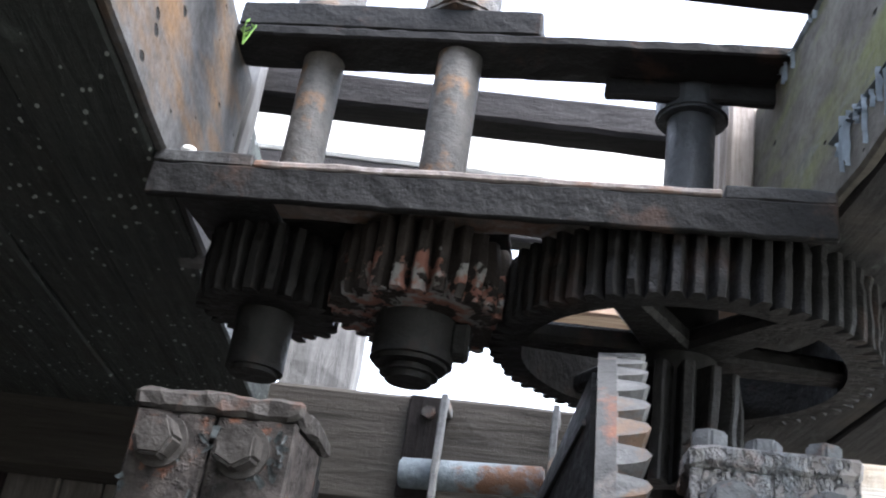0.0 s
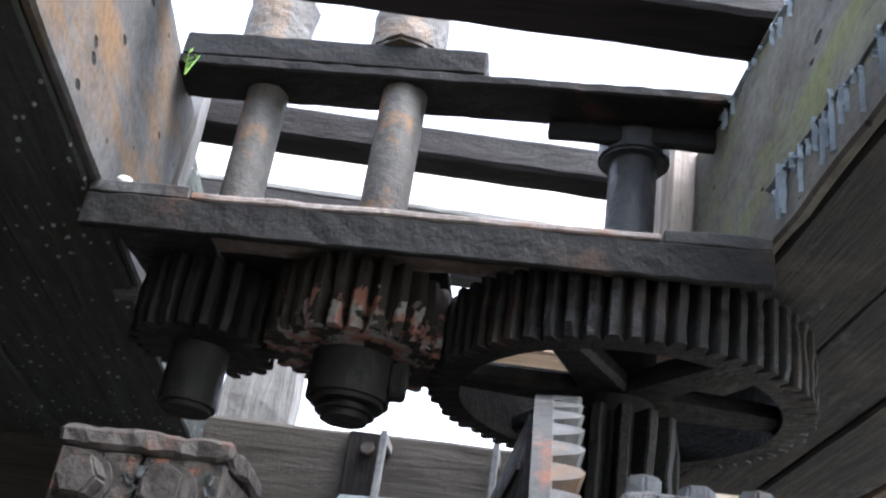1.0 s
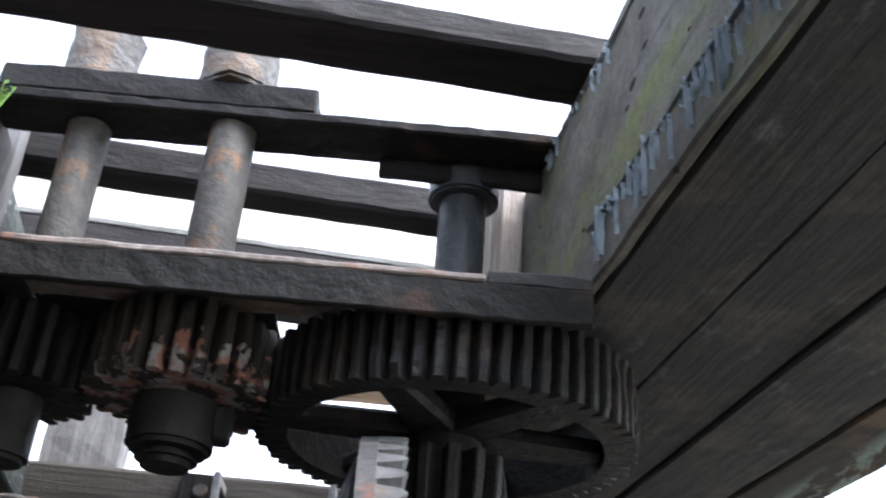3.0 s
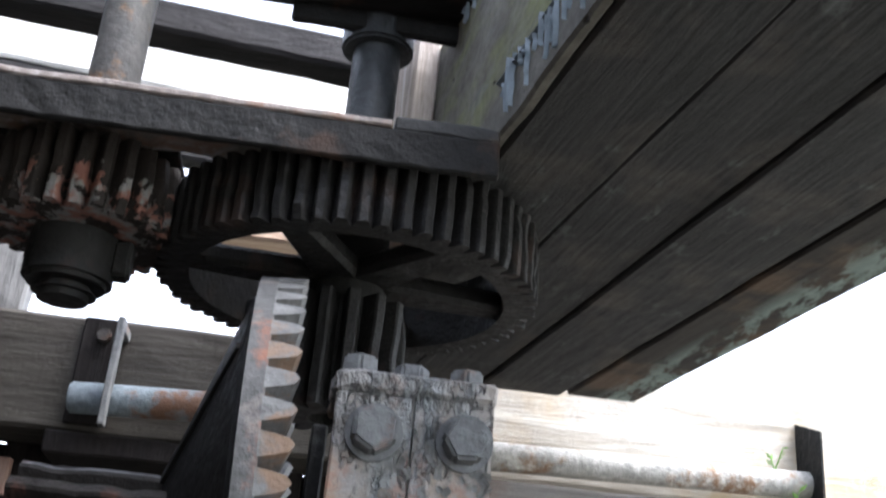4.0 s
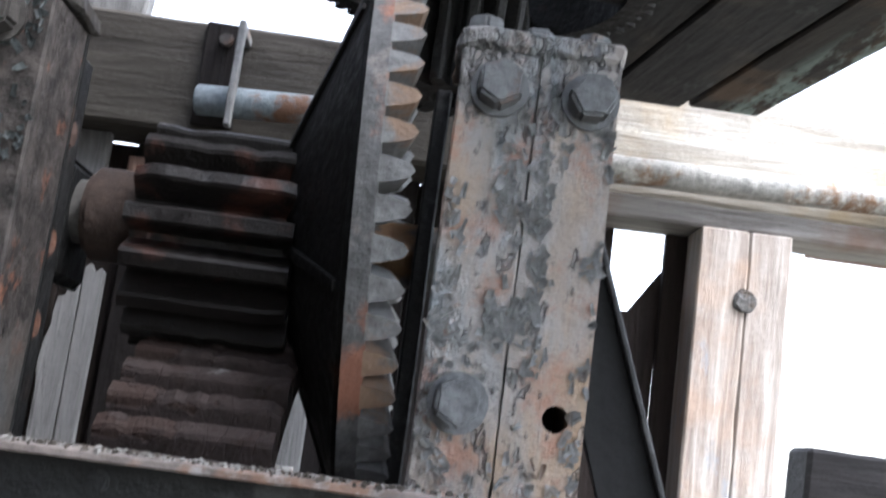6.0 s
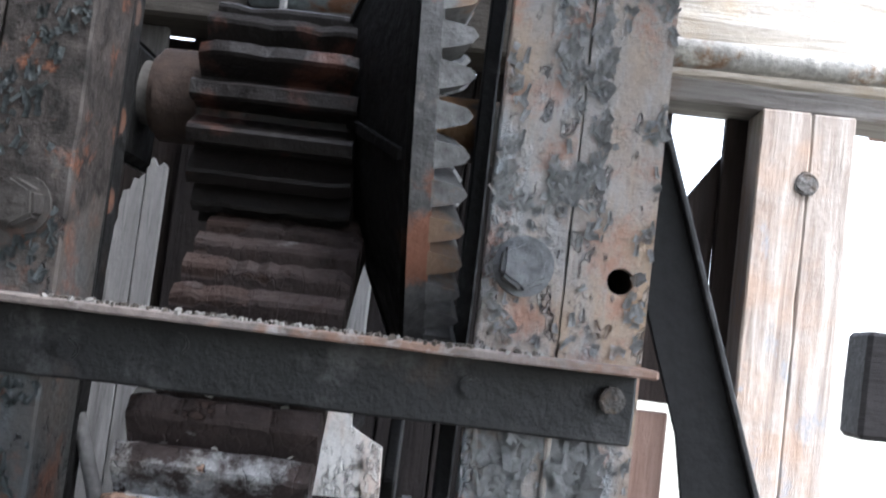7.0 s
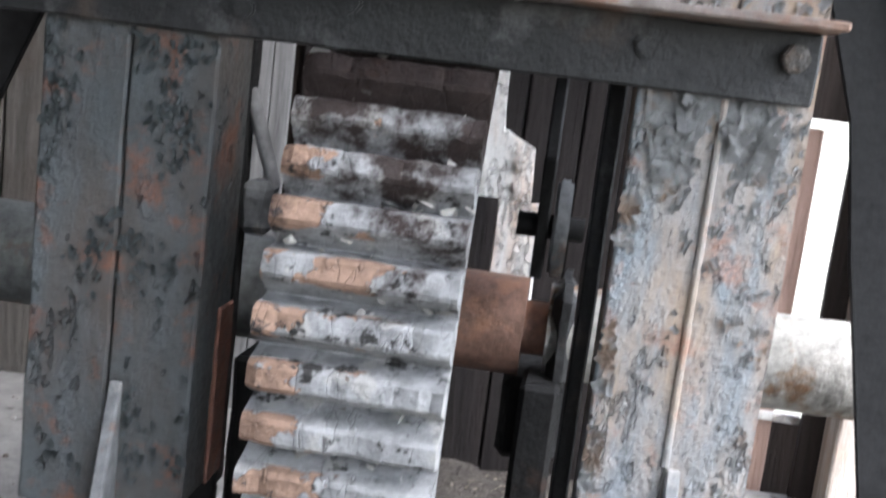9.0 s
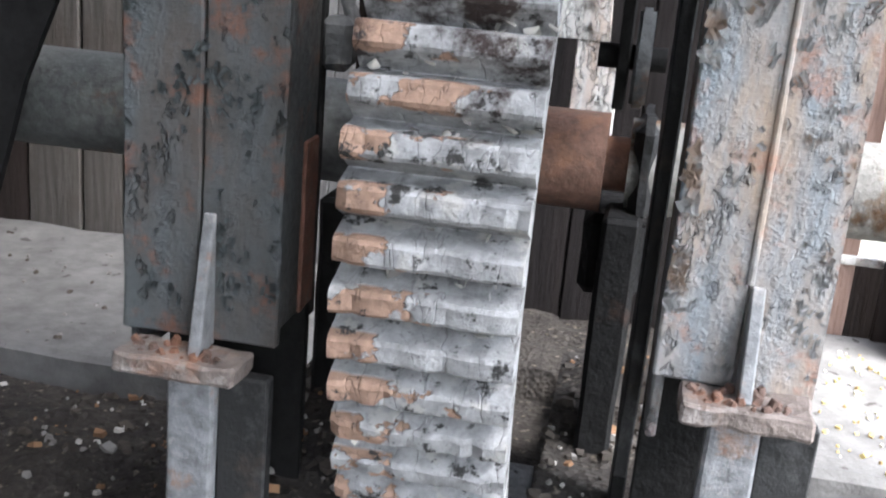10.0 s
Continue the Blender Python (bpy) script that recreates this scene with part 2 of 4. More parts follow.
M_EDGE = iron("rust_edge", (0.20, 0.17, 0.155), (0.27, 0.17, 0.125), 0.2, (0.33, 0.31, 0.30))
M_TAR = wood("tarred_deck_timber", (0.019, 0.0188, 0.019), (0.036, 0.0355, 0.0355), 1, (0.062, 0.054, 0.047), (0.075, 0.08, 0.078))
k = Mat("algae_edged_timber", 0.85, 0.0, 0.2)
_u = k.math("ADD", k.axis(0), k.math("MULTIPLY", k.axis(1), SK))
_g = k.noise(2.2, 8, 0.7, k.stretch(14, 0.9, 14, 0.159), 0.6)
_c = k.mix(k.ramp(_g, 0.3, 0.7), (0.016, 0.015, 0.014), (0.05, 0.045, 0.04))
_c = k.mix(k.ramp(k.noise(5, 5, 0.6), 0.48, 0.6), _c, (0.085, 0.06, 0.042))
_f = k.math("MULTIPLY", k.ramp(_u, -0.02, 0.02), k.ramp(k.noise(9, 7, 0.7, k.stretch(2.5, 0.8, 1.0)), 0.46, 0.54))
_c = k.mix(_f, _c, k.mix(k.noise(30, 4), (0.10, 0.13, 0.12), (0.26, 0.32, 0.29)))
k.bump(_g, 0.006)
M_TARE = k.done(_c)
M_BLACKW = wood("blackened_plank", (0.01, 0.009, 0.009), (0.026, 0.023, 0.023), 0)
M_TARL = wood("wet_tarred_timber", (0.024, 0.027, 0.0262), (0.062, 0.069, 0.065), 1, (0.045, 0.046, 0.04), (0.10, 0.114, 0.108), rough=0.5, specks=True)
def pitted(name, dark, light, stain, stain2, streak):
    """Old smooth-worn timber: soft smudges, faint grain along y, small dark pits and short cracks."""
    k = Mat(name, 0.85, 0.0, 0.2)
    along = k.stretch(9.0, 1.2, 9.0, 0.159)
    smudge, fine = k.noise(9, 7, 0.65), k.noise(75, 4, 0.6)
    c = k.mix(k.ramp(smudge, 0.34, 0.66), dark, light)
    c = k.mix(k.ramp(k.noise(1.6, 7, 0.65, k.stretch(5.0, 1.6, 5.0, 0.159)), 0.50, 0.64), c, stain)
    c = k.mix(k.ramp(k.noise(1.3, 7, 0.7, along), 0.57, 0.68, 0, 0.7), c, stain2)
    c = k.mix(k.ramp(k.noise(2.6, 6, 0.65, along), 0.60, 0.70, 0, streak), c, tuple(0.35 * v for v in dark))
    pit = k.math("ADD", k.vor(34, co=k.stretch(1.0, 0.55, 1.0)), k.ramp(k.noise(11, 5, 0.6), 0.35, 0.62, 0.22, -0.04))
    hole = k.ramp(pit, 0.20, 0.13)
    c = k.mix(hole, c, tuple(0.2 * v for v in dark))
    c = k.mix(k.ramp(fine, 0.45, 0.75, 0, 0.35), c, tuple(0.55 * v for v in dark))
    h = k.math("ADD", k.math("MULTIPLY", hole, -1.2), k.math("ADD", k.math("MULTIPLY", smudge, 0.8), k.math("MULTIPLY", fine, 0.3)))
    k.bump(h, 0.005)
    return k.done(c, k.ramp(fine, 0.3, 0.7, 0.75, 0.95))


M_GREYW = pitted("grey_inner_timber", (0.05, 0.0485, 0.047), (0.105, 0.103, 0.102), (0.135, 0.082, 0.042), (0.135, 0.142, 0.152), 0.6)
M_GREEN = pitted("algae_timber", (0.075, 0.07, 0.06), (0.15, 0.142, 0.122), (0.135, 0.142, 0.065), (0.19, 0.205, 0.22), 0.75)
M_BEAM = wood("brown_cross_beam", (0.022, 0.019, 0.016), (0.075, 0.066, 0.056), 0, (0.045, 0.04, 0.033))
M_PALEX = wood("bleached_plank", (0.50, 0.48, 0.45), (0.78, 0.76, 0.72), 0)
M_PALEZ = wood("bleached_post", (0.17, 0.122, 0.095), (0.50, 0.455, 0.41), 2, (0.33, 0.235, 0.175), (0.24, 0.25, 0.265))
M_RAIL = wood("grey_rail", (0.09, 0.078, 0.07), (0.32, 0.30, 0.28), 0, (0.16, 0.11, 0.085))
# paler copy of the beam's wood, daylight put into its colour
M_BEAM_LIT = wood("daylit_beam", (0.20, 0.17, 0.13), (0.58, 0.55, 0.50), 0, (0.36, 0.29, 0.20))
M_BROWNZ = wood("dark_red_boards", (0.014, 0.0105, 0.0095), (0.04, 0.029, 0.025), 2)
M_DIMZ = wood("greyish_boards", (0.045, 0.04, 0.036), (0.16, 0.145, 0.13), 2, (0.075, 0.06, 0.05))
# near-black copy of the boards: the recess's shade put into their colour
M_SHADEZ = wood("shaded_boards", (0.006, 0.005, 0.005), (0.018, 0.014, 0.013), 2, rough=0.95)
M_REDZ = wood("reddish_board", (0.22, 0.13, 0.10), (0.38, 0.26, 0.21), 2)
M_GREYZ = wood("grey_plank", (0.10, 0.097, 0.094), (0.25, 0.245, 0.24), 2)


# ---- shapes ----
def bm_box(x0, x1, y0, y1, z0, z1, bevel=0.002, skew=0.0, seg=1):
    bm = bmesh.new()
    bmesh.ops.create_cube(bm, size=1)
    for v in bm.verts:
        v.co = Vector((x0 if v.co.x < 0 else x1, y0 if v.co.y < 0 else y1, z0 if v.co.z < 0 else z1))
    if bevel:
        bmesh.ops.bevel(bm, geom=list(bm.edges), offset=bevel, segments=seg, profile=0.6, affect="EDGES")
    return bm


def worn(bm, step, amp, scale=9.0, seed=0.0):
    """Cuts long edges into steps and moves the corners a little, as weather and wear do."""
    for _ in range(7):
        long = [e for e in bm.edges if e.calc_length() > step * 1.6]
        if not long:
            break
        bmesh.ops.subdivide_edges(bm, edges=long, cuts=1, use_grid_fill=True)
    for v in bm.verts:
        p = v.co * scale + Vector((seed, seed * 1.7, -seed))
        v.co += amp * (noise.noise_vector(p) + 0.5 * noise.noise_vector(p * 2.7))
    return bm


def bm_rod(p, q, r, n=24, r2=None, bevel=0.0):
    p, q = Vector(p), Vector(q)
    bm = bmesh.new()
    bmesh.ops.create_cone(bm, cap_ends=True, segments=n, radius1=r, radius2=r if r2 is None else r2, depth=(q - p).length)
    if bevel:
        es = [e for e in bm.edges if len(e.link_faces) == 2 and abs(e.verts[0].co.z - e.verts[1].co.z) < 1e-6]
        bmesh.ops.bevel(bm, geom=es, offset=bevel, segments=2, affect="EDGES")
    bmesh.ops.transform(bm, matrix=Matrix.Translation((p + q) / 2) @ (q - p).to_track_quat("Z", "Y").to_matrix().to_4x4(), verts=bm.verts)
    return bm


def bm_prism(outline, m, depth, bevel=0.0):
    """A flat outline of (u, v) pairs, made depth thick along the third axis of m."""
    bm = bmesh.new()
    a = [bm.verts.new((u, v, 0)) for u, v in outline]
    b = [bm.verts.new((u, v, depth)) for u, v in outline]
    bm.faces.new(a[::-1]), bm.faces.new(b)
    for i in range(len(a)):
        j = (i + 1) % len(a)
        bm.faces.new((a[i], a[j], b[j], b[i]))
    if bevel:
        bmesh.ops.bevel(bm, geom=list(bm.edges), offset=bevel, segments=1, affect="EDGES")
    bmesh.ops.transform(bm, matrix=m, verts=bm.verts)
    bmesh.ops.recalc_face_normals(bm, faces=bm.faces)
    return bm


def bm_toothed(n, r_root, r_tip, r_in, w, steps=7, phase=0.0, chip=0.0, fill=0.5, seed=3):
    """A toothed ring round z, w high from z = 0, open in the middle; tooth flanks curved, tips a little chipped."""
    rng = random.Random(seed)
    bm = bmesh.new()
    prof = ((0.5 - fill * 0.98, 0.0), (0.5 - fill * 0.74, 0.35), (0.5 - fill * 0.63, 0.68), (0.5 - fill * 0.50, 0.91), (0.5 - fill * 0.34, 1.0), (0.5 + fill * 0.34, 1.0), (0.5 + fill * 0.50, 0.91), (0.5 + fill * 0.63, 0.68), (0.5 + fill * 0.74, 0.35), (0.5 + fill * 0.98, 0.0))
    chips = {}
    rows = []
    for k in range(steps + 1):
        z = w * k / steps
        out, inn = [], []
        for i in range(n):
            for j, (f, h) in enumerate(prof):
                a = 2 * math.pi * (i + f + phase) / n
                key = (i, k)
                if key not in chips:
                    chips[key] = chip * rng.random() ** 3
                r = r_root + (r_tip - r_root) * h
                if h > 0.5:
                    r -= chips[key] * (1.0 if k not in (0, steps) else 1.8)
                out.append(bm.verts.new((r * math.cos(a), r * math.sin(a), z)))
                inn.append(bm.verts.new((r_in * math.cos(a), r_in * math.sin(a), z)) if k in (0, steps) else None)
        rows.append((out, inn))
    m = len(rows[0][0])
    for k in range(steps):
        for i in range(m):
            j = (i + 1) % m
            bm.faces.new((rows[k][0][i], rows[k][0][j], rows[k + 1][0][j], rows[k + 1][0][i]))
    for i in range(m):
        j = (i + 1) % m
        o0, i0, o1, i1 = rows[0][0], rows[0][1], rows[-1][0], rows[-1][1]
        bm.faces.new((o0[j], o0[i], i0[i], i0[j]))
        bm.faces.new((o1[i], o1[j], i1[j], i1[i]))
        bm.faces.new((i0[i], i1[i], i1[j], i0[j]))
    return bm


def bm_ring(r_out, r_in, z0, z1, n=72):
    bm = bmesh.new()
    q = []
    for i in range(n):
        a = 2 * math.pi * i / n
        c, s = math.cos(a), math.sin(a)
        q.append([bm.verts.new((r * c, r * s, z)) for r, z in ((r_out, z0), (r_out, z1), (r_in, z1), (r_in, z0))])
    for i in range(n):
        j = (i + 1) % n
        for k in range(4):
            l = (k + 1) % 4
            bm.faces.new((q[i][k], q[j][k], q[j][l], q[i][l]))
    return bm


def bm_lathe(profile, n=72):
    """Turned solid: (radius, height) pairs, closed round."""
    bm = bmesh.new()
    q = [[bm.verts.new((r * math.cos(2 * math.pi * i / n), r * math.sin(2 * math.pi * i / n), z)) for r, z in profile] for i in range(n)]
    m = len(profile)
    for i in range(n):
        j = (i + 1) % n
        for k in range(m):
            l = (k + 1) % m
            bm.faces.new((q[i][k], q[j][k], q[j][l], q[i][l]))
    bmesh.ops.recalc_face_normals(bm, faces=bm.faces)
    return bm


def moved(bm, m):
    bmesh.ops.transform(bm, matrix=m, verts=bm.verts)
    return bm


def joined(*bms):
    out = bmesh.new()
    for b in bms:
        me = bpy.data.meshes.new("tmp")
        b.to_mesh(me)
        out.from_mesh(me)
        bpy.data.meshes.remove(me)
        b.free()
    return out


def mesh_of(name, bm, material, smooth=0.0):
    me = bpy.data.meshes.new(name)
    if smooth:
        for f in bm.faces:
            f.smooth = True
        for e in bm.edges:
            e.smooth = len(e.link_faces) == 2 and e.calc_face_angle(0) < radians(smooth)
    bm.to_mesh(me)
    bm.free()
    me.materials.append(material)
    return me


def thing(name, at, label, category, group="", kind=""):
    ob = new(name)
    ob.empty_display_size = 0.05
    ob.location = at
    return tagged(ob, label, category, group, kind)


def origin(ob):
    return ob.location + (origin(ob.parent) if ob.parent and ob.matrix_parent_inverse == Matrix() else Vector())


def part(name, bm, material, parent, label="", smooth=0.0):
    ob = new(name, mesh_of(name, bm, material, smooth))
    ob.parent = parent
    root = parent
    base = Vector()
    while root is not None:
        base = base + root.location
        root = root.parent
    ob.data.transform(Matrix.Translation(-base))
    if label:
        ob["label"] = label
    return ob


def solid(name, bm, material, label, category, group="", kind="", smooth=0.0):
    """A thing of one mesh, with its origin at its base."""
    me = mesh_of(name, bm, material, smooth)
    co = np.array([v.co for v in me.vertices])
    c = Vector((float((co[:, 0].min() + co[:, 0].max()) / 2), float((co[:, 1].min() + co[:, 1].max()) / 2), float(co[:, 2].min())))
    me.transform(Matrix.Translation(-c))
    ob = new(name, me)
    ob.location = c
    return tagged(ob, label, category, group, kind)


X_AXIS = Matrix(((0, 0, 1, 0), (1, 0, 0, 0), (0, 1, 0, 0), (0, 0, 0, 1)))       # local z to world x, local x to y, y to z
FRONT = Matrix(((1, 0, 0, 0), (0, 0, 1, 0), (0, 1, 0, 0), (0, 0, 0, 1)))        # local x to x, y to z, depth to +y
SIDE = Matrix(((0, 0, 1, 0), (1, 0, 0, 0), (0, 1, 0, 0), (0, 0, 0, 1)))


def skewed(bm, y0=1.16):
    """Turns deck parts to the deck's own direction."""
    for v in bm.verts:
        v.co.x += -SK * (v.co.y - y0)
    return bm


def cross_skewed(bm):
    for v in bm.verts:
        v.co.y += 0.11 * v.co.x
    return bm


def bm_bolt(at, r, h, axis="y", turn=0.3, seed=0.0):
    """A worn hexagon bolt head, axis y: it stands out towards -y; axis z: upwards."""
    bm = bmesh.new()
    bmesh.ops.create_cone(bm, cap_ends=True, segments=6, radius1=r, radius2=r * 0.97, depth=h)
    bmesh.ops.bevel(bm, geom=list(bm.edges), offset=r * 0.14, segments=2, affect="EDGES")
    bmesh.ops.transform(bm, matrix=Matrix.Translation((0, 0, h / 2)) @ Matrix.Rotation(turn, 4, "Z"), verts=bm.verts)
    worn(bm, r * 0.6, r * 0.05, 60, seed)
    if axis == "y":
        bmesh.ops.transform(bm, matrix=Matrix.Rotation(math.pi / 2, 4, "X"), verts=bm.verts)
    bmesh.ops.transform(bm, matrix=Matrix.Translation(at), verts=bm.verts)
    return bm


# ---- ground and distance ----
def make_ground():
    k = Mat("dirt_with_debris", 0.95)
    a, b = k.noise(26, 7, 0.7), k.vor(95)
    c = k.mix(k.ramp(a, 0.3, 0.7), (0.022, 0.019, 0.017), (0.068, 0.06, 0.052))
    c = k.mix(k.ramp(k.noise(60, 3), 0.62, 0.72), c, (0.22, 0.19, 0.15))
    k.bump(k.math("ADD", a, k.math("MULTIPLY", b, 0.5)), 0.012)
    near = k.done(c)
    k = Mat("pale_gravel_ground", 0.95)
    a = k.noise(3, 8, 0.7)
    far = k.done(k.mix(k.ramp(a, 0.35, 0.65), (0.16, 0.16, 0.12), (0.28, 0.27, 0.23)))
    bm = bmesh.new()
    n = 210
    g = [[None] * (n + 1) for _ in range(n + 1)]
    for i in range(n + 1):
        for j in range(n + 1):
            x, y = -2.0 + 4.0 * i / n, -1.4 + 4.2 * j / n
            z = GROUND + 0.02 * noise.noise(Vector((x * 9, y * 9, 0))) + 0.006 * noise.noise(Vector((x * 31, y * 31, 2)))
            d = max(abs(x - 0.016) - 0.22, abs(y - 1.45) - 0.28, 0.0)
            z += 0.20 * max(0.0, 1 - d / 0.16) ** 2 * (3 - 2 * max(0.0, 1 - d / 0.16))
            if abs(x - 0.016) < 0.086 and 0.9 < y < 2.1:
                z = GROUND - 0.06
            g[i][j] = bm.verts.new((x, y, z))
    for i in range(n):
        for j in range(n):
            bm.faces.new((g[i][j], g[i + 1][j], g[i + 1][j + 1], g[i][j + 1]))
    ring = [(-2.0, -1.4), (2.0, -1.4), (2.0, 2.8), (-2.0, 2.8)]
    big = [(-600, -600), (600, -600), (600, 600), (-600, 600)]
    inner = [bm.verts.new((x, y, GROUND)) for x, y in ring]
    outer = [bm.verts.new((x, y, GROUND - 0.03)) for x, y in big]
    fs = []
    for i in range(4):
        j = (i + 1) % 4
        fs.append(bm.faces.new((outer[i], outer[j], inner[j], inner[i])))
    for f in fs:
        f.material_index = 1
    me = mesh_of("ground", bm, near)
    me.materials.append(far)
    tagged(new("ground", me), "dark bare earth littered with wood chips, pale gravel further off", "ground", kind="structure")


make_ground()


# ---- timber deck overhead ----
def timber(x0, x1, y0, y1, z0, z1, mat, label, seed, name="deck_timber", group="deck timbers"):
    bm = bm_box(x0 - 0.0008, x1 + 0.0008, y0, y1, z0, z1, 0.004)
    worn(bm, 0.09, 0.0018, 6, seed)
    return solid(name, skewed(bm), mat, label, "timber", group)


DECK, DTOP = 2.055, 2.36
_r = None
for k, (a, b, top, dz) in enumerate(((0.373, 0.507, DTOP, 0.0), (0.510, 0.651, 2.30, 0.004), (0.654, 0.810, 2.30, -0.002), (0.826, 0.957, 2.28, 0.003))):
    t = timber(a, b, -1.4, 2.12, DECK + dz, top, M_TARE if k == 3 else M_TAR, "dark tarred timber of the deck overhead", k * 3.1)
    _r = _r or t
# added skin: colours the timber's inner face apart from its black underside
part("facing", skewed(worn(bm_box(0.357, 0.3725, -1.4, 2.10, DECK + 0.003, DTOP - 0.004, 0.004), 0.06, 0.004, 9, 1)), M_GREEN, _r, "added skin for the timber's grey-green weathered inner face, with bluish drips")
_l = None
for k, (a, b, top, dz) in enumerate(((-0.536, -0.400, DTOP, 0.0), (-0.680, -0.539, 2.30, 0.005), (-0.834, -0.683, 2.30, 0.0), (-0.994, -0.837, 2.30, 0.004), (-1.154, -0.997, 2.3, 0.0), (-1.32, -1.157, 2.3, 0.0))):
    t = timber(a, b, -1.4, 2.272, DECK + dz, top, M_TARL, "black wet tarred timber of the deck overhead", 20 + k * 2.3)
    _l = _l or t
# added skin on the left timber's inner face, likewise
part("facing", skewed(worn(bm_box(-0.3995, -0.384, -1.4, 1.46, DECK + 0.003, DTOP - 0.004, 0.004), 0.06, 0.004, 9, 2)), M_GREYW, _l, "added skin for the timber's grey weathered inner face, with an orange rust stain")
# added sheets that stop light leaking between the timbers
for a, b in ((0.52, 0.955), (-1.75, -0.55)):
    bm = skewed(bm_box(a, b, -1.4, 2.0, 2.302, 2.33, 0.003))
    solid("deck_cover", joined(bm, skewed(bm_box(a, b, 1.97, 1.99, 2.075, 2.3015, 0))), M_TAR, "plain boarding added over the deck timbers to stop light leaks", "deck", kind="structure")


# unseen cover, added to cut the light from overhead
solid("deck_cover", skewed(bm_box(-0.54, 0.51, -1.4, 0.50, DTOP + 0.003, DTOP + 0.04, 0.004)), M_TAR, "unseen boarding added over the deck opening to shut out light", "deck", kind="structure")


def cross(x0, x1, y0, y1, z0, z1, mat, label, name, seed, cat="beam"):
    bm = worn(bm_box(x0, x1, y0, y1, z0, z1, 0.006), 0.04, 0.0018, 22, seed)
    return solid(name, cross_skewed(bm), mat, label, cat, "beams across the opening")


cross(-0.62, 0.60, 1.13, 1.228, DTOP, 2.405, M_BLACKW, "dark plank laid across the deck opening", "cross_plank", 4)
cross(-0.72, 0.62, 1.545, 1.607, DTOP, 2.416, M_BLACKW, "dark plank laid across the deck opening", "cross_plank", 7)
cross(-0.7, 0.56, 1.95, 2.0, 2.36, 2.492, M_BLACKW, "dark squared beam behind the deck opening", "cross_beam", 9)
cross(-0.7, 0.56, 1.945, 2.02, 2.4925, 2.60, M_PALEX, "bleached grey plank with open grain on a dark beam", "cross_plank", 11)
solid("timber_block", skewed(worn(bm_box(-0.43, -0.37, 1.46, 1.49, 2.05, 2.42, 0.006), 0.05, 0.004, 9, 2)), M_GREYZ, "grey upright timber block at the end of the deck opening", "block")
solid("timber_block", skewed(worn(bm_box(0.32, 0.36, 1.46, 1.62, 2.05, 2.40, 0.006), 0.05, 0.004, 9, 5)), M_PALEZ, "pale split timber block at the end of the deck opening", "block")

# back beam that carries the deck's far end; shade and daylight coloured in halves
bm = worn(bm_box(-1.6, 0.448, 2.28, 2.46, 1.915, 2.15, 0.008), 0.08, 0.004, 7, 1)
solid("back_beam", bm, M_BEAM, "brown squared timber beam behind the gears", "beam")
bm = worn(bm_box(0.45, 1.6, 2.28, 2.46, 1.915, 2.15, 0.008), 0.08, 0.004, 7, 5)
solid("back_beam", bm, M_BEAM_LIT, "pale timber beam, its daylight put into the colour", "beam")
bm = worn(bm_box(-0.575, -0.41, 2.31, 2.36, 2.15, 2.372, 0.006), 0.05, 0.006, 8, 3)
solid("grey_plank", bm, M_GREYZ, "short grey weathered plank standing on the back beam", "plank")


# ---- iron posts ----
def bm_holed(x0, x1, z0, z1, y0, y1, cx, cz, r):
    """A plate in the xz plane with a round hole."""
    bm = bmesh.new()
    vs = [bm.verts.new((x, y0, z)) for x, z in ((x0, z0), (x1, z0), (x1, z1), (x0, z1))]
    cs = [bm.verts.new((cx + r * math.cos(a), y0, cz + r * math.sin(a))) for a in (2 * math.pi * i / 16 for i in range(16))]
    es = [bm.edges.new((vs[i], vs[(i + 1) % 4])) for i in range(4)] + [bm.edges.new((cs[i], cs[(i + 1) % 16])) for i in range(16)]
    bmesh.ops.triangle_fill(bm, edges=es, use_beauty=True)
    ret = bmesh.ops.extrude_face_region(bm, geom=list(bm.faces))
    for g in ret["geom"]:
        if isinstance(g, bmesh.types.BMVert):
            g.co.y = y1
    bmesh.ops.recalc_face_normals(bm, faces=bm.faces)
    return bm


def bm_flakes(x0, x1, z0, z1, y, count, seed, size=0.011):
    """Curled scales of old paint standing off a plate."""
    rng = random.Random(seed)
    bm = bmesh.new()
    made = 0
    while made < count:
        x, z = rng.uniform(x0, x1), rng.uniform(z0, z1)
        if noise.noise(Vector((x * 22, seed, z * 13))) + 0.35 * noise.noise(Vector((x * 60, seed, z * 40))) < rng.uniform(-0.05, 0.3):
            continue
        made += 1
        w, h = size * rng.uniform(0.35, 1.0), size * rng.uniform(0.5, 1.5)
        turn, lift = rng.gauss(0, 0.5), rng.uniform(0.06, 0.34) * h
        up = rng.choice((-1, 1, 1))
        rows = []
        for v in (0.0, 0.35, 0.7, 1.0):
            row = []
            for u in (-0.5, 0.0, 0.5):
                wob = rng.uniform(0.75, 1.15)
                px, pz = w * u * wob * (1.0 - 0.35 * v), h * (v - 0.4) * wob * up
                out = lift * v * v + 0.0006 + 0.0012 * abs(u)
                row.append(bm.verts.new((x + px * math.cos(turn) - pz * math.sin(turn), y - out, z + px * math.sin(turn) + pz * math.cos(turn))))
            rows.append(row)
        for i in range(3):
            for j in range(2):
                bm.faces.new((rows[i][j], rows[i][j + 1], rows[i + 1][j + 1], rows[i + 1][j]))
    bmesh.ops.solidify(bm, geom=list(bm.faces), thickness=0.0008)
    return bm


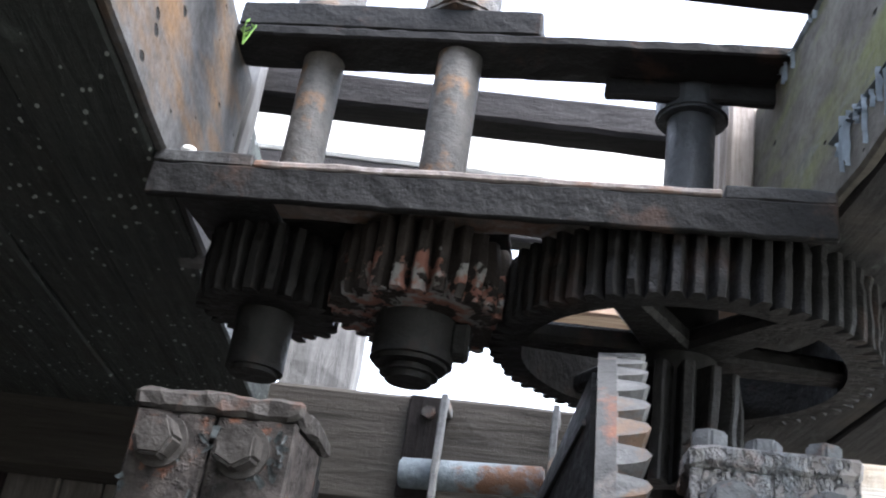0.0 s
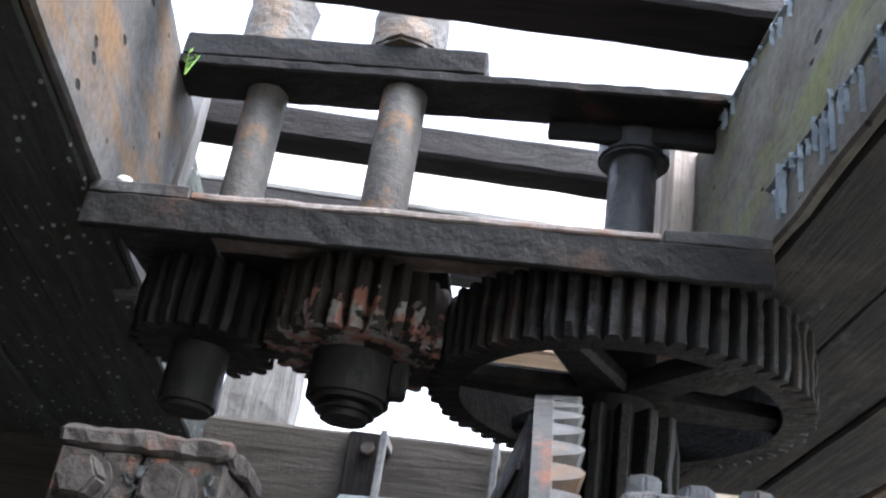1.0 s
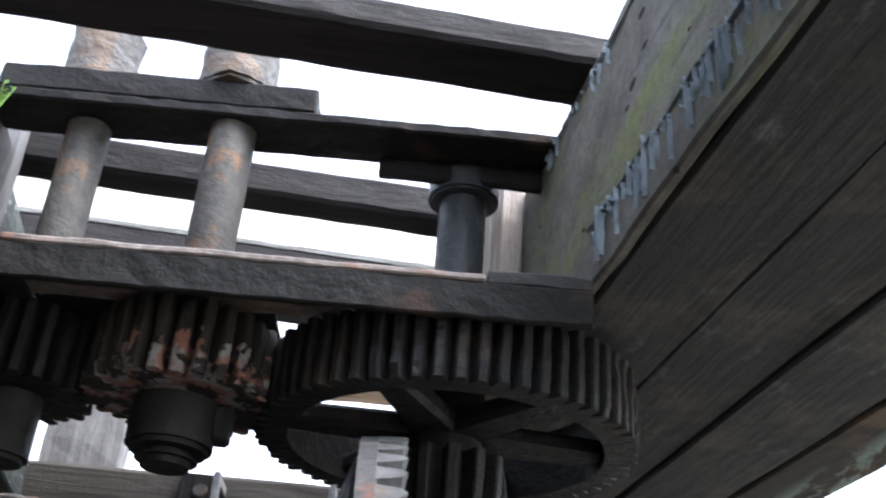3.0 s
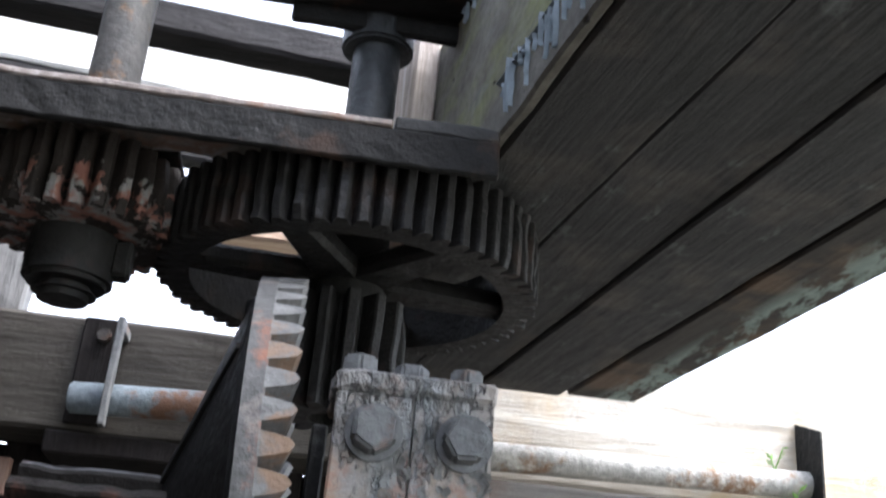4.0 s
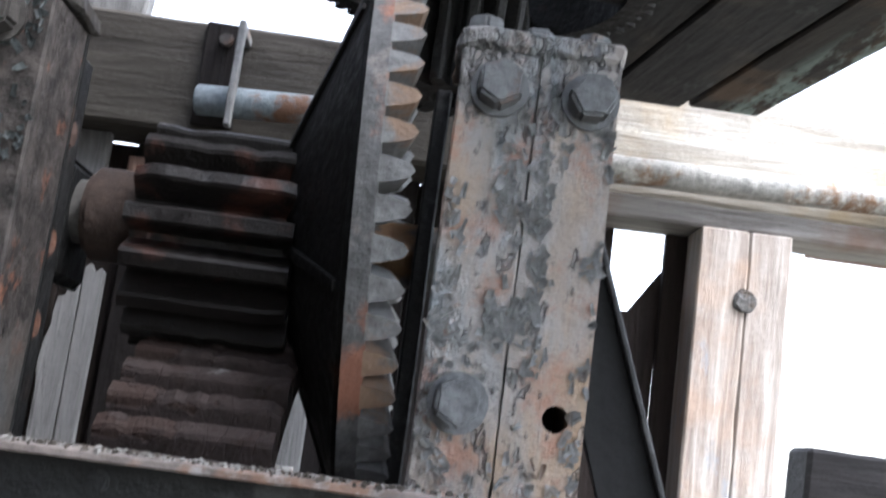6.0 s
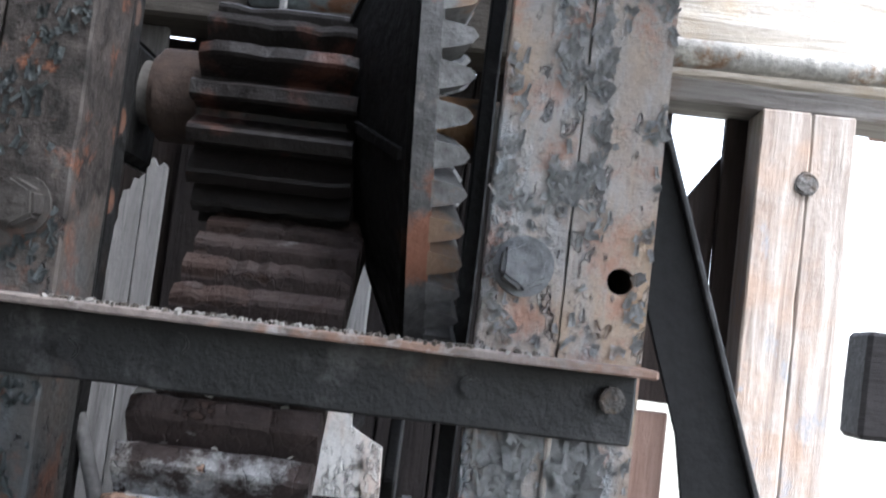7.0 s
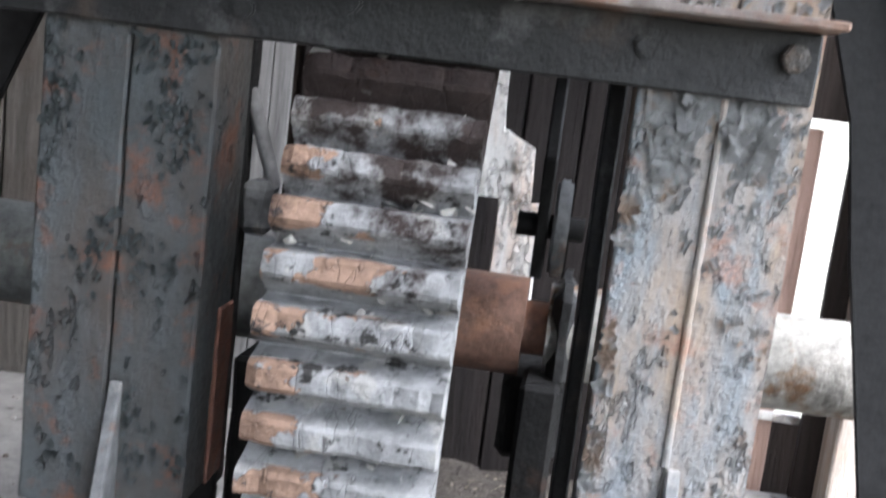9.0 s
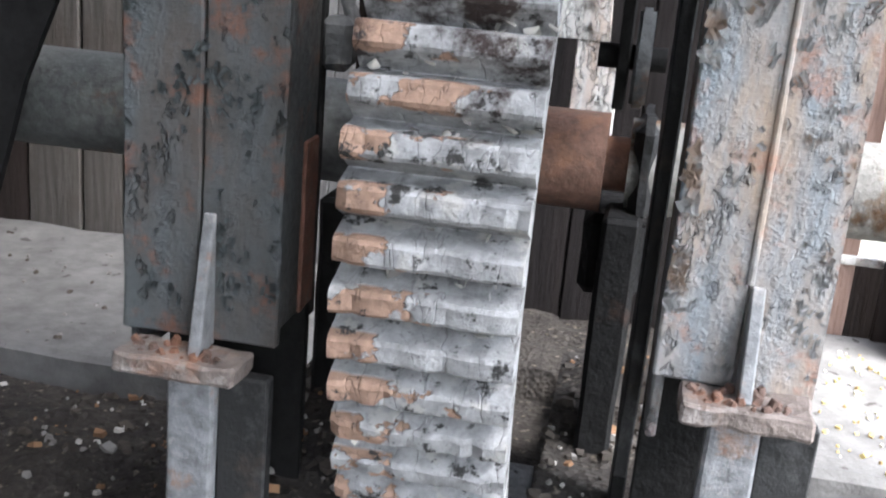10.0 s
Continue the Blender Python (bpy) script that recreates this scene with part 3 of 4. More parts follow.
def post(x0, x1, mat, label, bolts, hole, flakes, cap=None, head=None, foot_z=0.866):
    cap, head = cap or mat, head or M_BOLT
    p = thing("post", ((x0 + x1) / 2, 1.15, GROUND), label, "post", "iron posts")
    xm = (x0 + x1) / 2
    gap = 0.0004 if x0 > 0 else 0.0013
    part("front_plate", worn(bm_box(x0, xm - gap, 1.10, 1.112, foot_z, 1.735, 0.0022), 0.03, 0.0012, 25, x0), mat, p)
    if hole:
        part("front_plate", bm_holed(xm + 0.0004, x1, foot_z, 1.735, 1.0995, 1.112, *hole), mat, p)
    else:
        part("front_plate", worn(bm_box(xm + gap, x1, 1.10, 1.112, foot_z, 1.735, 0.0022), 0.03, 0.0012, 25, x1), mat, p)
    if x0 > 0:
        part("seam_bead", worn(bm_rod((xm, 1.0995, 0.965), (xm, 1.0995, 1.284), 0.0035, 8), 0.05, 0.0008, 30, 1), mat, p)
    part("side_plate", worn(bm_box(x0 + 0.002, x0 + 0.012, 1.1125, 1.205, 0.80, 1.733, 0.002), 0.05, 0.001, 20, 1), mat, p)
    part("side_plate", worn(bm_box(x1 - 0.012, x1 - 0.002, 1.1125, 1.205, 0.85, 1.733, 0.002), 0.05, 0.001, 20, 2), mat, p)
    part("back_plate", bm_box(x0 + 0.002, x1 - 0.002, 1.2055, 1.215, GROUND, 1.733, 0.002), M_DARK, p)
    part("cap_plate", worn(bm_box(x0 - 0.003, x1 + 0.003, 1.096, 1.225, 1.7355, 1.756, 0.004), 0.012, 0.0045, 45, 3), cap, p)
    for i, (a, b, c, d, n, size) in enumerate(flakes):
        ob = part("flaking_paint", bm_flakes(a, b, c, d, 1.0995, n, seed=i + 3 + x0, size=size), M_FLAKE if x0 > 0 else M_FLAKEL, p, "curled scales of grey paint")
        ob["kind"] = "stuff"
    for bx, bz in bolts:
        part("bolt", bm_bolt((bx, 1.099, bz), 0.0225, 0.026, "y", 0.3 + bx * 7, bx + bz), head, p, smooth=35)
        part("washer", worn(bm_rod((bx, 1.0995, bz), (bx, 1.095, bz), 0.026, 20), 0.01, 0.0008, 50, bx), head, p, smooth=35)
    return p


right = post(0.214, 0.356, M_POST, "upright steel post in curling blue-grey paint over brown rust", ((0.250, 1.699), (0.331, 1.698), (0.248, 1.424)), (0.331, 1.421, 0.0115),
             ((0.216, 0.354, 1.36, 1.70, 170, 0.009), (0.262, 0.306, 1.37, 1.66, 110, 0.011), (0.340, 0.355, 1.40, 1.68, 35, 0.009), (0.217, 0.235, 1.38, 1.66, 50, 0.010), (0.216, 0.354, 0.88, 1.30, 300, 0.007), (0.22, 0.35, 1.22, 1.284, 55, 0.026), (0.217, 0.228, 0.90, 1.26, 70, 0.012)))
for bx, by in ((0.234, 1.155), (0.285, 1.17), (0.338, 1.165)):
    part("bolt", bm_bolt((bx, by, 1.755), 0.0185, 0.028, "z", bx * 9, bx), M_BOLT, right, smooth=35)
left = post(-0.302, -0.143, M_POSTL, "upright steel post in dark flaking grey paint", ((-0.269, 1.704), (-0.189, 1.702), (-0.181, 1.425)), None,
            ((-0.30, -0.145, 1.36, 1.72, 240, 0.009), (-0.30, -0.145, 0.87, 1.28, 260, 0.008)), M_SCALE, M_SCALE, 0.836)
part("rusted_edge", worn(bm_box(-0.1448, -0.1405, 1.162, 1.2045, 0.852, 1.03, 0.002), 0.02, 0.0012, 45, 3), M_REDR, left, "orange rusted side edge")


def foot(x0, x1, z, xb, zb):
    f = thing("bracket", ((x0 + x1) / 2, 1.08, GROUND), "rusty welded foot bracket in front of an iron post", "bracket", "post feet")
    part("foot_plate", worn(bm_box(x0, x1, 1.045, 1.099, z - 0.02, z, 0.003), 0.012, 0.0035, 40, x0), M_FOOTP, f)
    bm = bm_prism(((1.06, z), (1.099, z), (1.099, zb), (1.094, zb)), SIDE @ Matrix.Translation((0, 0, xb - 0.006)), 0.012, 0.0015)
    part("gusset", bm, M_FOOT, f)
    part("web", worn(bm_box(xb - 0.028, xb + 0.02, 1.062, 1.085, GROUND - 0.02, z - 0.0205, 0.008, seg=3), 0.05, 0.0015, 20, 1), M_FOOT, f)
    rng = random.Random(7)
    crumbs = []
    for i in range(26):
        cx, cy, r = rng.uniform(x0 + 0.008, x1 - 0.008), rng.uniform(1.052, 1.092), 0.0025 + 0.005 * rng.random() ** 2
        crumbs.append(worn(bm_rod((cx, cy, z - 0.001), (cx + rng.gauss(0, 0.003), cy, z + r), r, 6, r * 0.6), r, r * 0.3, 90, cx))
    part("rust_grit", joined(*crumbs), M_RUST, f, "crumbs of dark rust on the plate")["kind"] = "stuff"
    part("leg_plate", bm_box(xb + 0.0205, xb + 0.07, 1.075, 1.095, GROUND - 0.02, z - 0.0205, 0.002), M_BAR, f)


foot(-0.287, -0.165, 0.832, -0.212, 0.965)
foot(0.238, 0.352, 0.868, 0.293, 0.965)

# angle iron across the posts
bar = thing("angle_bar", (0.0, 1.07, 1.30), "dark rusted angle iron bolted across the two posts", "angle iron")
part("web", worn(bm_box(-0.52, 0.352, 1.087, 1.096, 1.285, 1.343, 0.002), 0.03, 0.0012, 20, 4), M_BAR, bar)
part("flange", worn(bm_box(-0.52, 0.357, 1.028, 1.096, 1.3435, 1.351, 0.0015), 0.02, 0.0014, 35, 5), M_EDGE, bar, "pale rust-edged top flange")
part("nut", bm_bolt((0.331, 1.086, 1.322), 0.0125, 0.014, "y", 0.5, 2), M_NUT, bar, smooth=35)
for _x, _z in ((-0.03, 1.325), (0.215, 1.318), (-0.12, 1.31)):
    part("rivet", worn(bm_rod((_x, 1.087, _z), (_x, 1.081, _z), 0.010, 10, bevel=0.002), 0.01, 0.001, 60, _x), M_BAR, bar, smooth=40)
part("nut", bm_bolt((-0.235, 1.086, 1.322), 0.0125, 0.014, "y", 0.2, 3), M_NUT, bar, smooth=35)


# ---- great wheel, pinion and bevel wheel on level shafts ----
def sector(bm, y):
    """Keeps what lies in front of y and closes the cut."""
    cut = bmesh.ops.bisect_plane(bm, geom=list(bm.verts) + list(bm.edges) + list(bm.faces), plane_co=(0, y, 0), plane_no=(0, 1, 0), clear_outer=True)
    bmesh.ops.holes_fill(bm, edges=[e for e in cut["geom_cut"] if isinstance(e, bmesh.types.BMEdge)])
    return bm


wheel = thing("great_wheel", (0.016, AX, GROUND), "large worn toothed gear sector with flaking orange and grey teeth", "gear")
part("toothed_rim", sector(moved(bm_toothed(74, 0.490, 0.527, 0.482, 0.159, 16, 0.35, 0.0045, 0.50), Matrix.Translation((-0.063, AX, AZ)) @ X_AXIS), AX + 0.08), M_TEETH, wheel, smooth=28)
for i in range(6):
    a = math.pi / 3 * i + 0.3
    if math.cos(a) > 0.2:
        continue
    m = Matrix.Translation((0.016, AX, AZ)) @ X_AXIS @ Matrix.Rotation(a, 4, "Z")
    part("arm", moved(bm_box(0.08, 0.46, -0.03, 0.03, -0.022, 0.022, 0.008), m), M_DARK, wheel)
part("web_disc", sector(moved(bm_ring(0.4815, 0.05, -0.05, -0.035), Matrix.Translation((0, AX, AZ)) @ X_AXIS), AX + 0.06), M_DARK, wheel)
part("hub", bm_rod((-0.12, AX, AZ), (0.170, AX, AZ), 0.062, 36, bevel=0.028), iron("orange_brown_hub", (0.15, 0.085, 0.062), (0.26, 0.135, 0.085), 0.2, rough=0.6), wheel, "orange-brown rusted hub", smooth=40)
shaft = thing("main_axle", (0.0, AX, AZ), "thick grey painted axle through the great wheel", "axle")
part("pipe", bm_rod((-1.3, AX, AZ), (-0.1205, AX, AZ), 0.067, 36), M_PIPE_SHADE, shaft, smooth=40)
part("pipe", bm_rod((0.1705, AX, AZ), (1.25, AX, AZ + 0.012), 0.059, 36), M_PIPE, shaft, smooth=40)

M_PHUB = iron("dark_rust_hub", (0.05, 0.036, 0.03), (0.10, 0.052, 0.036), 0.2, rough=0.75, spec=0.2)
pin = thing("pinion", (0.0, PX, PZ), "rusty brown pinion meshing with the great wheel", "gear")
part("teeth", moved(bm_toothed(16, 0.084, 0.120, 0.03, 0.165, 10, 0.415, 0.004, 0.40, 8), Matrix.Translation((-0.087, PX, PZ)) @ X_AXIS), M_PIN, pin, smooth=28)
part("shaft", bm_rod((-0.36, PX + 0.01, PZ + 0.016), (0.36, PX + 0.01, PZ + 0.016), 0.035, 28), M_SHAFT, pin, smooth=40)
part("hub", bm_rod((-0.155, PX + 0.01, PZ + 0.016), (-0.0875, PX + 0.01, PZ + 0.016), 0.051, 32, bevel=0.008), M_PHUB, pin, smooth=40)

CROWN = Matrix.Translation((0, CX, CZ)) @ Matrix.Rotation(radians(-2.9), 4, "Y") @ X_AXIS
crown = thing("crown_wheel", (0.13, CX, CZ), "toothed iron wheel with a pale orange-rusted rim", "gear")
part("dish", moved(bm_lathe(((0.29, 0.132), (0.29, 0.1375), (0.10, 0.085), (0.045, 0.085), (0.045, 0.055), (0.10, 0.055))), CROWN), M_DARK, crown, smooth=30)
part("rim", moved(bm_lathe(((0.312, 0.138), (0.312, 0.158), (0.25, 0.154), (0.25, 0.138)), 90), CROWN), M_RIM, crown, smooth=30)


def bevel_teeth(n, r0, r1, x_root, x_tip, lean):
    """Straight bevel teeth on a face wheel: they stand out along +z."""
    bm = bmesh.new()
    for i in range(n):
        a = 2 * math.pi * i / n
        quad = []
        for r, dz in ((r0, -lean), (r1, 0.0)):
            w = 2 * math.pi * r / n
            for s, h in ((-0.37, 0), (-0.30, 0.42), (-0.19, 0.84), (0.0, 1.0), (0.19, 0.84), (0.30, 0.42), (0.37, 0)):
                b = a + s * w / r
                quad.append(bm.verts.new((r * math.cos(b), r * math.sin(b), x_root + (x_tip - x_root + dz) * h)))
        for k in range(6):
            bm.faces.new((quad[k], quad[k + 1], quad[k + 8], quad[k + 7]))
        bm.faces.new(quad[:7][::-1]), bm.faces.new(quad[7:]), bm.faces.new((quad[0], quad[7], quad[13], quad[6]))
    bmesh.ops.recalc_face_normals(bm, faces=bm.faces)
    return bm


part("teeth", moved(bevel_teeth(58, 0.252, 0.3125, 0.1565, 0.188, 0.012), CROWN), M_CLIP, crown, "grey worn bevel teeth")
for i in range(6):
    a = math.pi / 3 * i + 0.35
    m = CROWN @ Matrix.Rotation(a, 4, "Z")
    bm = bm_prism(((0.10, 0.050), (0.28, 0.124), (0.28, 0.134), (0.10, 0.084)), m @ Matrix(((1, 0, 0, 0), (0, 0, -1, 0.006), (0, 1, 0, 0), (0, 0, 0, 1))), 0.012, 0.001)
    part("rib", bm, M_DARK, crown)


# ---- gears on upright shafts under the bearing bar ----
def flat_gear(name, x, y, n, r, z0, z1, mat, arms, hub_r, hub_z, shaft_r, shaft_mat, label, phase=0.0):
    g = thing(name, (x, y, hub_z), label, "gear", "gears on upright shafts")
    at = Matrix.Translation((x, y, z0))
    r_root = r - 0.019
    part("toothed_rim", moved(bm_toothed(n, r_root, r, (r_root - 0.022) if arms else 0.03, z1 - z0, 6, phase, 0.004, 0.5, n), at), mat, g, smooth=32)
    if arms:
        for i in range(arms):
            a = 2 * math.pi * i / arms + 0.12
            m = Matrix.Translation((x, y, (z0 + z1) / 2)) @ Matrix.Rotation(a, 4, "Z")
            part("arm", moved(bm_prism(((0.02, -0.032), (r_root - 0.015, -0.019), (r_root - 0.015, 0.019), (0.02, 0.032)), Matrix.Translation((0, 0, -0.034)), 0.026, 0.006), m), mat, g)
    part("hub", bm_rod((x, y, hub_z), (x, y, z1), hub_r, 36, bevel=0.006), M_HUB, g, smooth=40)
    part("shaft", bm_rod((x, y, z1), (x, y, 2.394), shaft_r, 28, bevel=0.003), shaft_mat, g, smooth=40)
    return g


g1 = flat_gear("spur_gear", -0.296, 1.375, 22, 0.092, 1.945, 2.034, M_UPG, 0, 0.036, 1.865, 0.029, M_SHAFT, "black oily spur gear on an upright shaft")
g2 = flat_gear("spur_gear", -0.098, 1.352, 27, 0.112, 1.945, 2.034, M_UPG2, 0, 0.050, 1.886, 0.031, M_SHAFT, "spur gear with scabby red and grey paint on its teeth", 0.3)
g3 = flat_gear("spoked_gear", 0.219, 1.42, 62, 0.234, 1.940, 2.026, M_UPG, 6, 0.045, 1.80, 0.0325, M_SHAFTB, "large black spoked spur gear on an upright shaft", 0.1)
for g, x, y, r in ((g1, -0.296, 1.375, 0.050), (g2, -0.098, 1.352, 0.052)):
    part("top_nut", worn(bm_rod((x - 0.008, y, 2.3945), (x - 0.008, y, 2.50), r, 14, bevel=0.004), 0.014, 0.005, 45, x), M_NUT, g, smooth=40)
part("key", worn(bm_box(-0.052, -0.03, 1.335, 1.362, 1.90, 1.944, 0.004), 0.012, 0.002, 50, 4), M_HUB, g2)
part("boss", bm_rod((-0.098, 1.352, 1.868), (-0.098, 1.352, 1.8855), 0.036, 28, bevel=0.008), M_HUB, g2, smooth=40)
part("collar", bm_rod((0.219, 1.42, 2.296), (0.219, 1.42, 2.3348), 0.049, 32, bevel=0.004), M_SHAFTB, g3, smooth=40)
part("bevel_pinion", moved(bm_toothed(14, 0.052, 0.078, 0.03, 0.14, 4, 0.2, 0.004, 0.42, 5), Matrix.Translation((0.219, 1.42, 1.785))), M_UPG, g3, "black bevel pinion under the gear", smooth=28)

brg = thing("bearing_bar", (0, 1.2, 1.985), "rust-edged iron bearing bar across the deck opening", "bar")
part("web", worn(bm_box(-0.40, 0.358, 1.171, 1.182, 2.003, 2.045, 0.002), 0.015, 0.0020, 36, 6), M_DARK, brg)
part("flange", worn(bm_box(-0.279, 0.241, 1.170, 1.30, 2.0455, 2.054, 0.002), 0.03, 0.002, 30, 7), M_EDGE, brg, "rust-red flange edge")
part("bearing_plate", worn(bm_box(-0.278, 0.006, 1.3005, 1.44, 2.0455, 2.054, 0.002), 0.03, 0.002, 30, 8), M_DARK, brg)
part("bearing_plate", worn(bm_box(0.074, 0.24, 1.3005, 1.44, 2.0455, 2.054, 0.002), 0.03, 0.002, 30, 9), M_DARK, brg)
part("end_plate", worn(bm_box(-0.40, -0.2795, 1.172, 1.40, 2.0455, 2.062, 0.002), 0.03, 0.002, 30, 8), M_BAR, brg)
part("end_plate", worn(bm_box(0.2415, 0.357, 1.172, 1.45, 2.0455, 2.062, 0.002), 0.03, 0.002, 30, 9), M_BAR, brg)

ubr = thing("bearing_bar", (0, 1.38, 2.342), "black iron upper bearing plate holding the shafts", "bar")
part("plate", worn(bm_box(-0.42, 0.335, 1.312, 1.395, 2.335, 2.352, 0.003), 0.02, 0.0018, 40, 1), M_DARK, ubr)
part("block", worn(bm_box(-0.41, 0.012, 1.314, 1.393, 2.3525, 2.393, 0.003), 0.02, 0.0018, 40, 2), M_DARK, ubr)
part("web", worn(bm_box(0.10, 0.33, 1.375, 1.39, 2.305, 2.3345, 0.003), 0.03, 0.002, 20, 3), M_DARK, ubr)

# ---- behind the frame ----
def brace(pts, x, label):
    b = thing("brace", (x, 1.35, GROUND), label, "brace", "diagonal braces")
    part("plate", worn(bm_prism(pts, FRONT @ Matrix.Translation((0, 0, 1.345)), 0.012, 0.002), 0.08, 0.001, 12, x), M_BRACE, b)
    (ax, az), (bx, bz) = pts[1], pts[2]
    part("edge_strip", bm_prism(((ax, az), (bx, bz), (bx - 0.007 * (1 if x > 0 else -1), bz), (ax - 0.007 * (1 if x > 0 else -1), az)), FRONT @ Matrix.Translation((0, 0, 1.333)), 0.0115, 0.0015), M_BAR, b)


brace(((0.34, 1.74), (0.358, 1.74), (0.816, GROUND), (0.62, GROUND), (0.475, 1.13), (0.447, 1.28), (0.37, 1.50)), 0.5, "black diagonal steel brace beside a post")
brace(((-0.30, 1.70), (-0.318, 1.70), (-0.90, GROUND), (-0.72, GROUND), (-0.55, 1.02), (-0.36, 1.45)), -0.5, "black diagonal steel brace beside a post")

rods = thing("level_rod", (-0.1, 2.26, 1.95), "bleached blue-grey rod held by clips on the back beam", "rod")
part("rod", bm_rod((-0.262, 2.232, 1.972), (0.022, 2.232, 1.984), 0.030, 28, bevel=0.004), M_ROD, rods, smooth=40)
for cx in (-0.186, 0.036):
    part("clip", worn(bm_box(cx - 0.007, cx + 0.006, 2.176, 2.201, 1.915, 2.125, 0.002), 0.04, 0.002, 20, cx), M_CLIP, rods)
    part("clip_arm", bm_box(cx - 0.006, cx + 0.005, 2.2015, 2.2785, 2.105, 2.125, 0.002), M_CLIP, rods)
part("cleat", worn(bm_box(-0.272, -0.192, 2.264, 2.2785, 1.93, 2.146, 0.003), 0.05, 0.002, 15, 3), M_SHADEZ, rods, "dark upright cleat behind the rod")
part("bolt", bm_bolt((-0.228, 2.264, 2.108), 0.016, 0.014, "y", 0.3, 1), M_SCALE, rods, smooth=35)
solid("ledge_board", worn(bm_box(-0.30, 0.10, 2.262, 2.40, 1.872, 1.9145, 0.004), 0.06, 0.003, 11, 8), M_SHADEZ, "dark ledge board under the rod", "board")

rod2 = thing("level_rod", (0.9, 2.26, 1.90), "pale rusted rod along the timber rail", "rod")
part("rod", bm_rod((0.40, 2.235, 1.948), (1.215, 2.235, 1.962), 0.0285, 28, bevel=0.004), M_PIPE, rod2, smooth=40)
part("clip", worn(bm_prism(((2.17, 1.90), (2.279, 1.90), (2.279, 2.10), (2.17, 2.06)), SIDE @ Matrix.Translation((0, 0, 1.205)), 0.006, 0.001), 0.05, 0.001, 20, 1), M_DARK, rod2)
bm = worn(bm_box(0.36, 1.75, 2.262, 2.40, 1.865, 1.912, 0.006), 0.06, 0.003, 10, 2)
solid("rail", bm, M_RAIL, "weathered timber rail under the rod", "rail")
npost = thing("timber_post", (0.843, 2.29, GROUND), "sunlit bleached timber post of two planks with a nail", "post")
part("plank", worn(bm_box(0.752, 0.8485, 2.236, 2.34, GROUND - 0.02, 1.864, 0.004), 0.06, 0.003, 8, 4), M_PALEZ, npost)
part("plank", worn(bm_box(0.8505, 0.934, 2.239, 2.34, GROUND - 0.02, 1.864, 0.004), 0.06, 0.003, 8, 6), M_PALEZ, npost)
nail = part("nail", worn(bm_rod((0.847, 2.24, 1.724), (0.847, 2.2285, 1.724), 0.023, 18, bevel=0.004), 0.012, 0.0025, 60, 2), M_NUT, npost, "rusted nail head")


# ---- boards behind the machine ----
def boards(spans, y, z0, z1, mat, label, name="wall_board", group="boards behind the machine", depth=0.022):
    for i, (a, b) in enumerate(spans):
        bm = worn(bm_box(a, b, y + 0.004 * (i % 2), y + depth + 0.004 * (i % 2), z0, z1, 0.003), 0.12, 0.002, 7, a * 3 + i)
        solid(name, bm, mat, label, "board", group)


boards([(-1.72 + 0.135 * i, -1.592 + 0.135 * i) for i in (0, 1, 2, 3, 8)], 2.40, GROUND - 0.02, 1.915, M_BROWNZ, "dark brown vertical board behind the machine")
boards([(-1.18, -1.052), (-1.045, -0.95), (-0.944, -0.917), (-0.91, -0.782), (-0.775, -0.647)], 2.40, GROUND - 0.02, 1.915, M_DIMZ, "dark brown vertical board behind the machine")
boards([(-0.514, -0.447)], 2.36, 1.79, 1.914, M_GREYZ, "short pale bleached board hanging under the back beam")
boards([(-0.404, -0.372)], 2.36, 1.80, 1.871, M_REDZ, "short reddish board end behind the pinion")
for pts in (((-0.502, GROUND), (-0.452, GROUND), (-0.452, 1.607), (-0.459, 1.602), (-0.463, 1.592), (-0.473, 1.596), (-0.478, 1.571), (-0.492, 1.568), (-0.497, 1.535), (-0.494, 1.512), (-0.505, 1.47), (-0.508, 1.43), (-0.502, 1.38)),
            ((-0.449, GROUND), (-0.410, GROUND), (-0.410, 1.626), (-0.418, 1.634), (-0.428, 1.622), (-0.439, 1.642), (-0.449, 1.632))):
    bm = worn(bm_prism(pts, FRONT @ Matrix.Translation((0, 0, 2.36)), 0.018, 0.001), 0.08, 0.0012, 14, pts[0][0])
    solid("wall_board", bm, M_GREYZ, "pale bleached board with a broken ragged top", "board", "boards behind the machine")
boards([(-0.405 + 0.12 * i, -0.289 + 0.12 * i) for i in range(8)], 2.42, GROUND - 0.02, 1.914, M_SHADEZ, "dark brown vertical board behind the machine")
# added dark sheet, keeps daylight out of the gaps between boards
solid("wall_back", bm_box(-1.75, 0.57, 2.455, 2.475, GROUND - 0.02, 1.914, 0), M_BROWNZ, "dark sheet added to close the gaps between the boards", "wall", kind="structure")
# added pale board in place of the bright background past the wheel
boards([(-0.075, 0.03)], 2.392, 1.22, 1.575, M_GREYZ, "pale board added for the bright background behind the wheel")
boards([(0.565, 0.665)], 2.40, GROUND - 0.02, 1.25, M_REDZ, "sunlit reddish board beside the brace")
boards([(0.714, 0.80)], 2.36, GROUND - 0.02, 1.864, M_BROWNZ, "dark brown jamb board under the rail")
bm = worn(bm_prism(((0.50, 1.27), (0.716, 1.27), (0.716, 1.785), (0.655, 1.695), (0.608, 1.69), (0.608, 1.864), (0.50, 1.864)), FRONT @ Matrix.Translation((0, 0, 2.385)), 0.022), 0.1, 0.001, 8, 1)
solid("panel", bm, M_BROWNZ, "dark brown panel with a cut-out that lets daylight in", "panel")
boards([(0.57, 0.753)], 2.44, GROUND - 0.02, 0.645, M_BROWNZ, "low dark board at the foot of the wall")
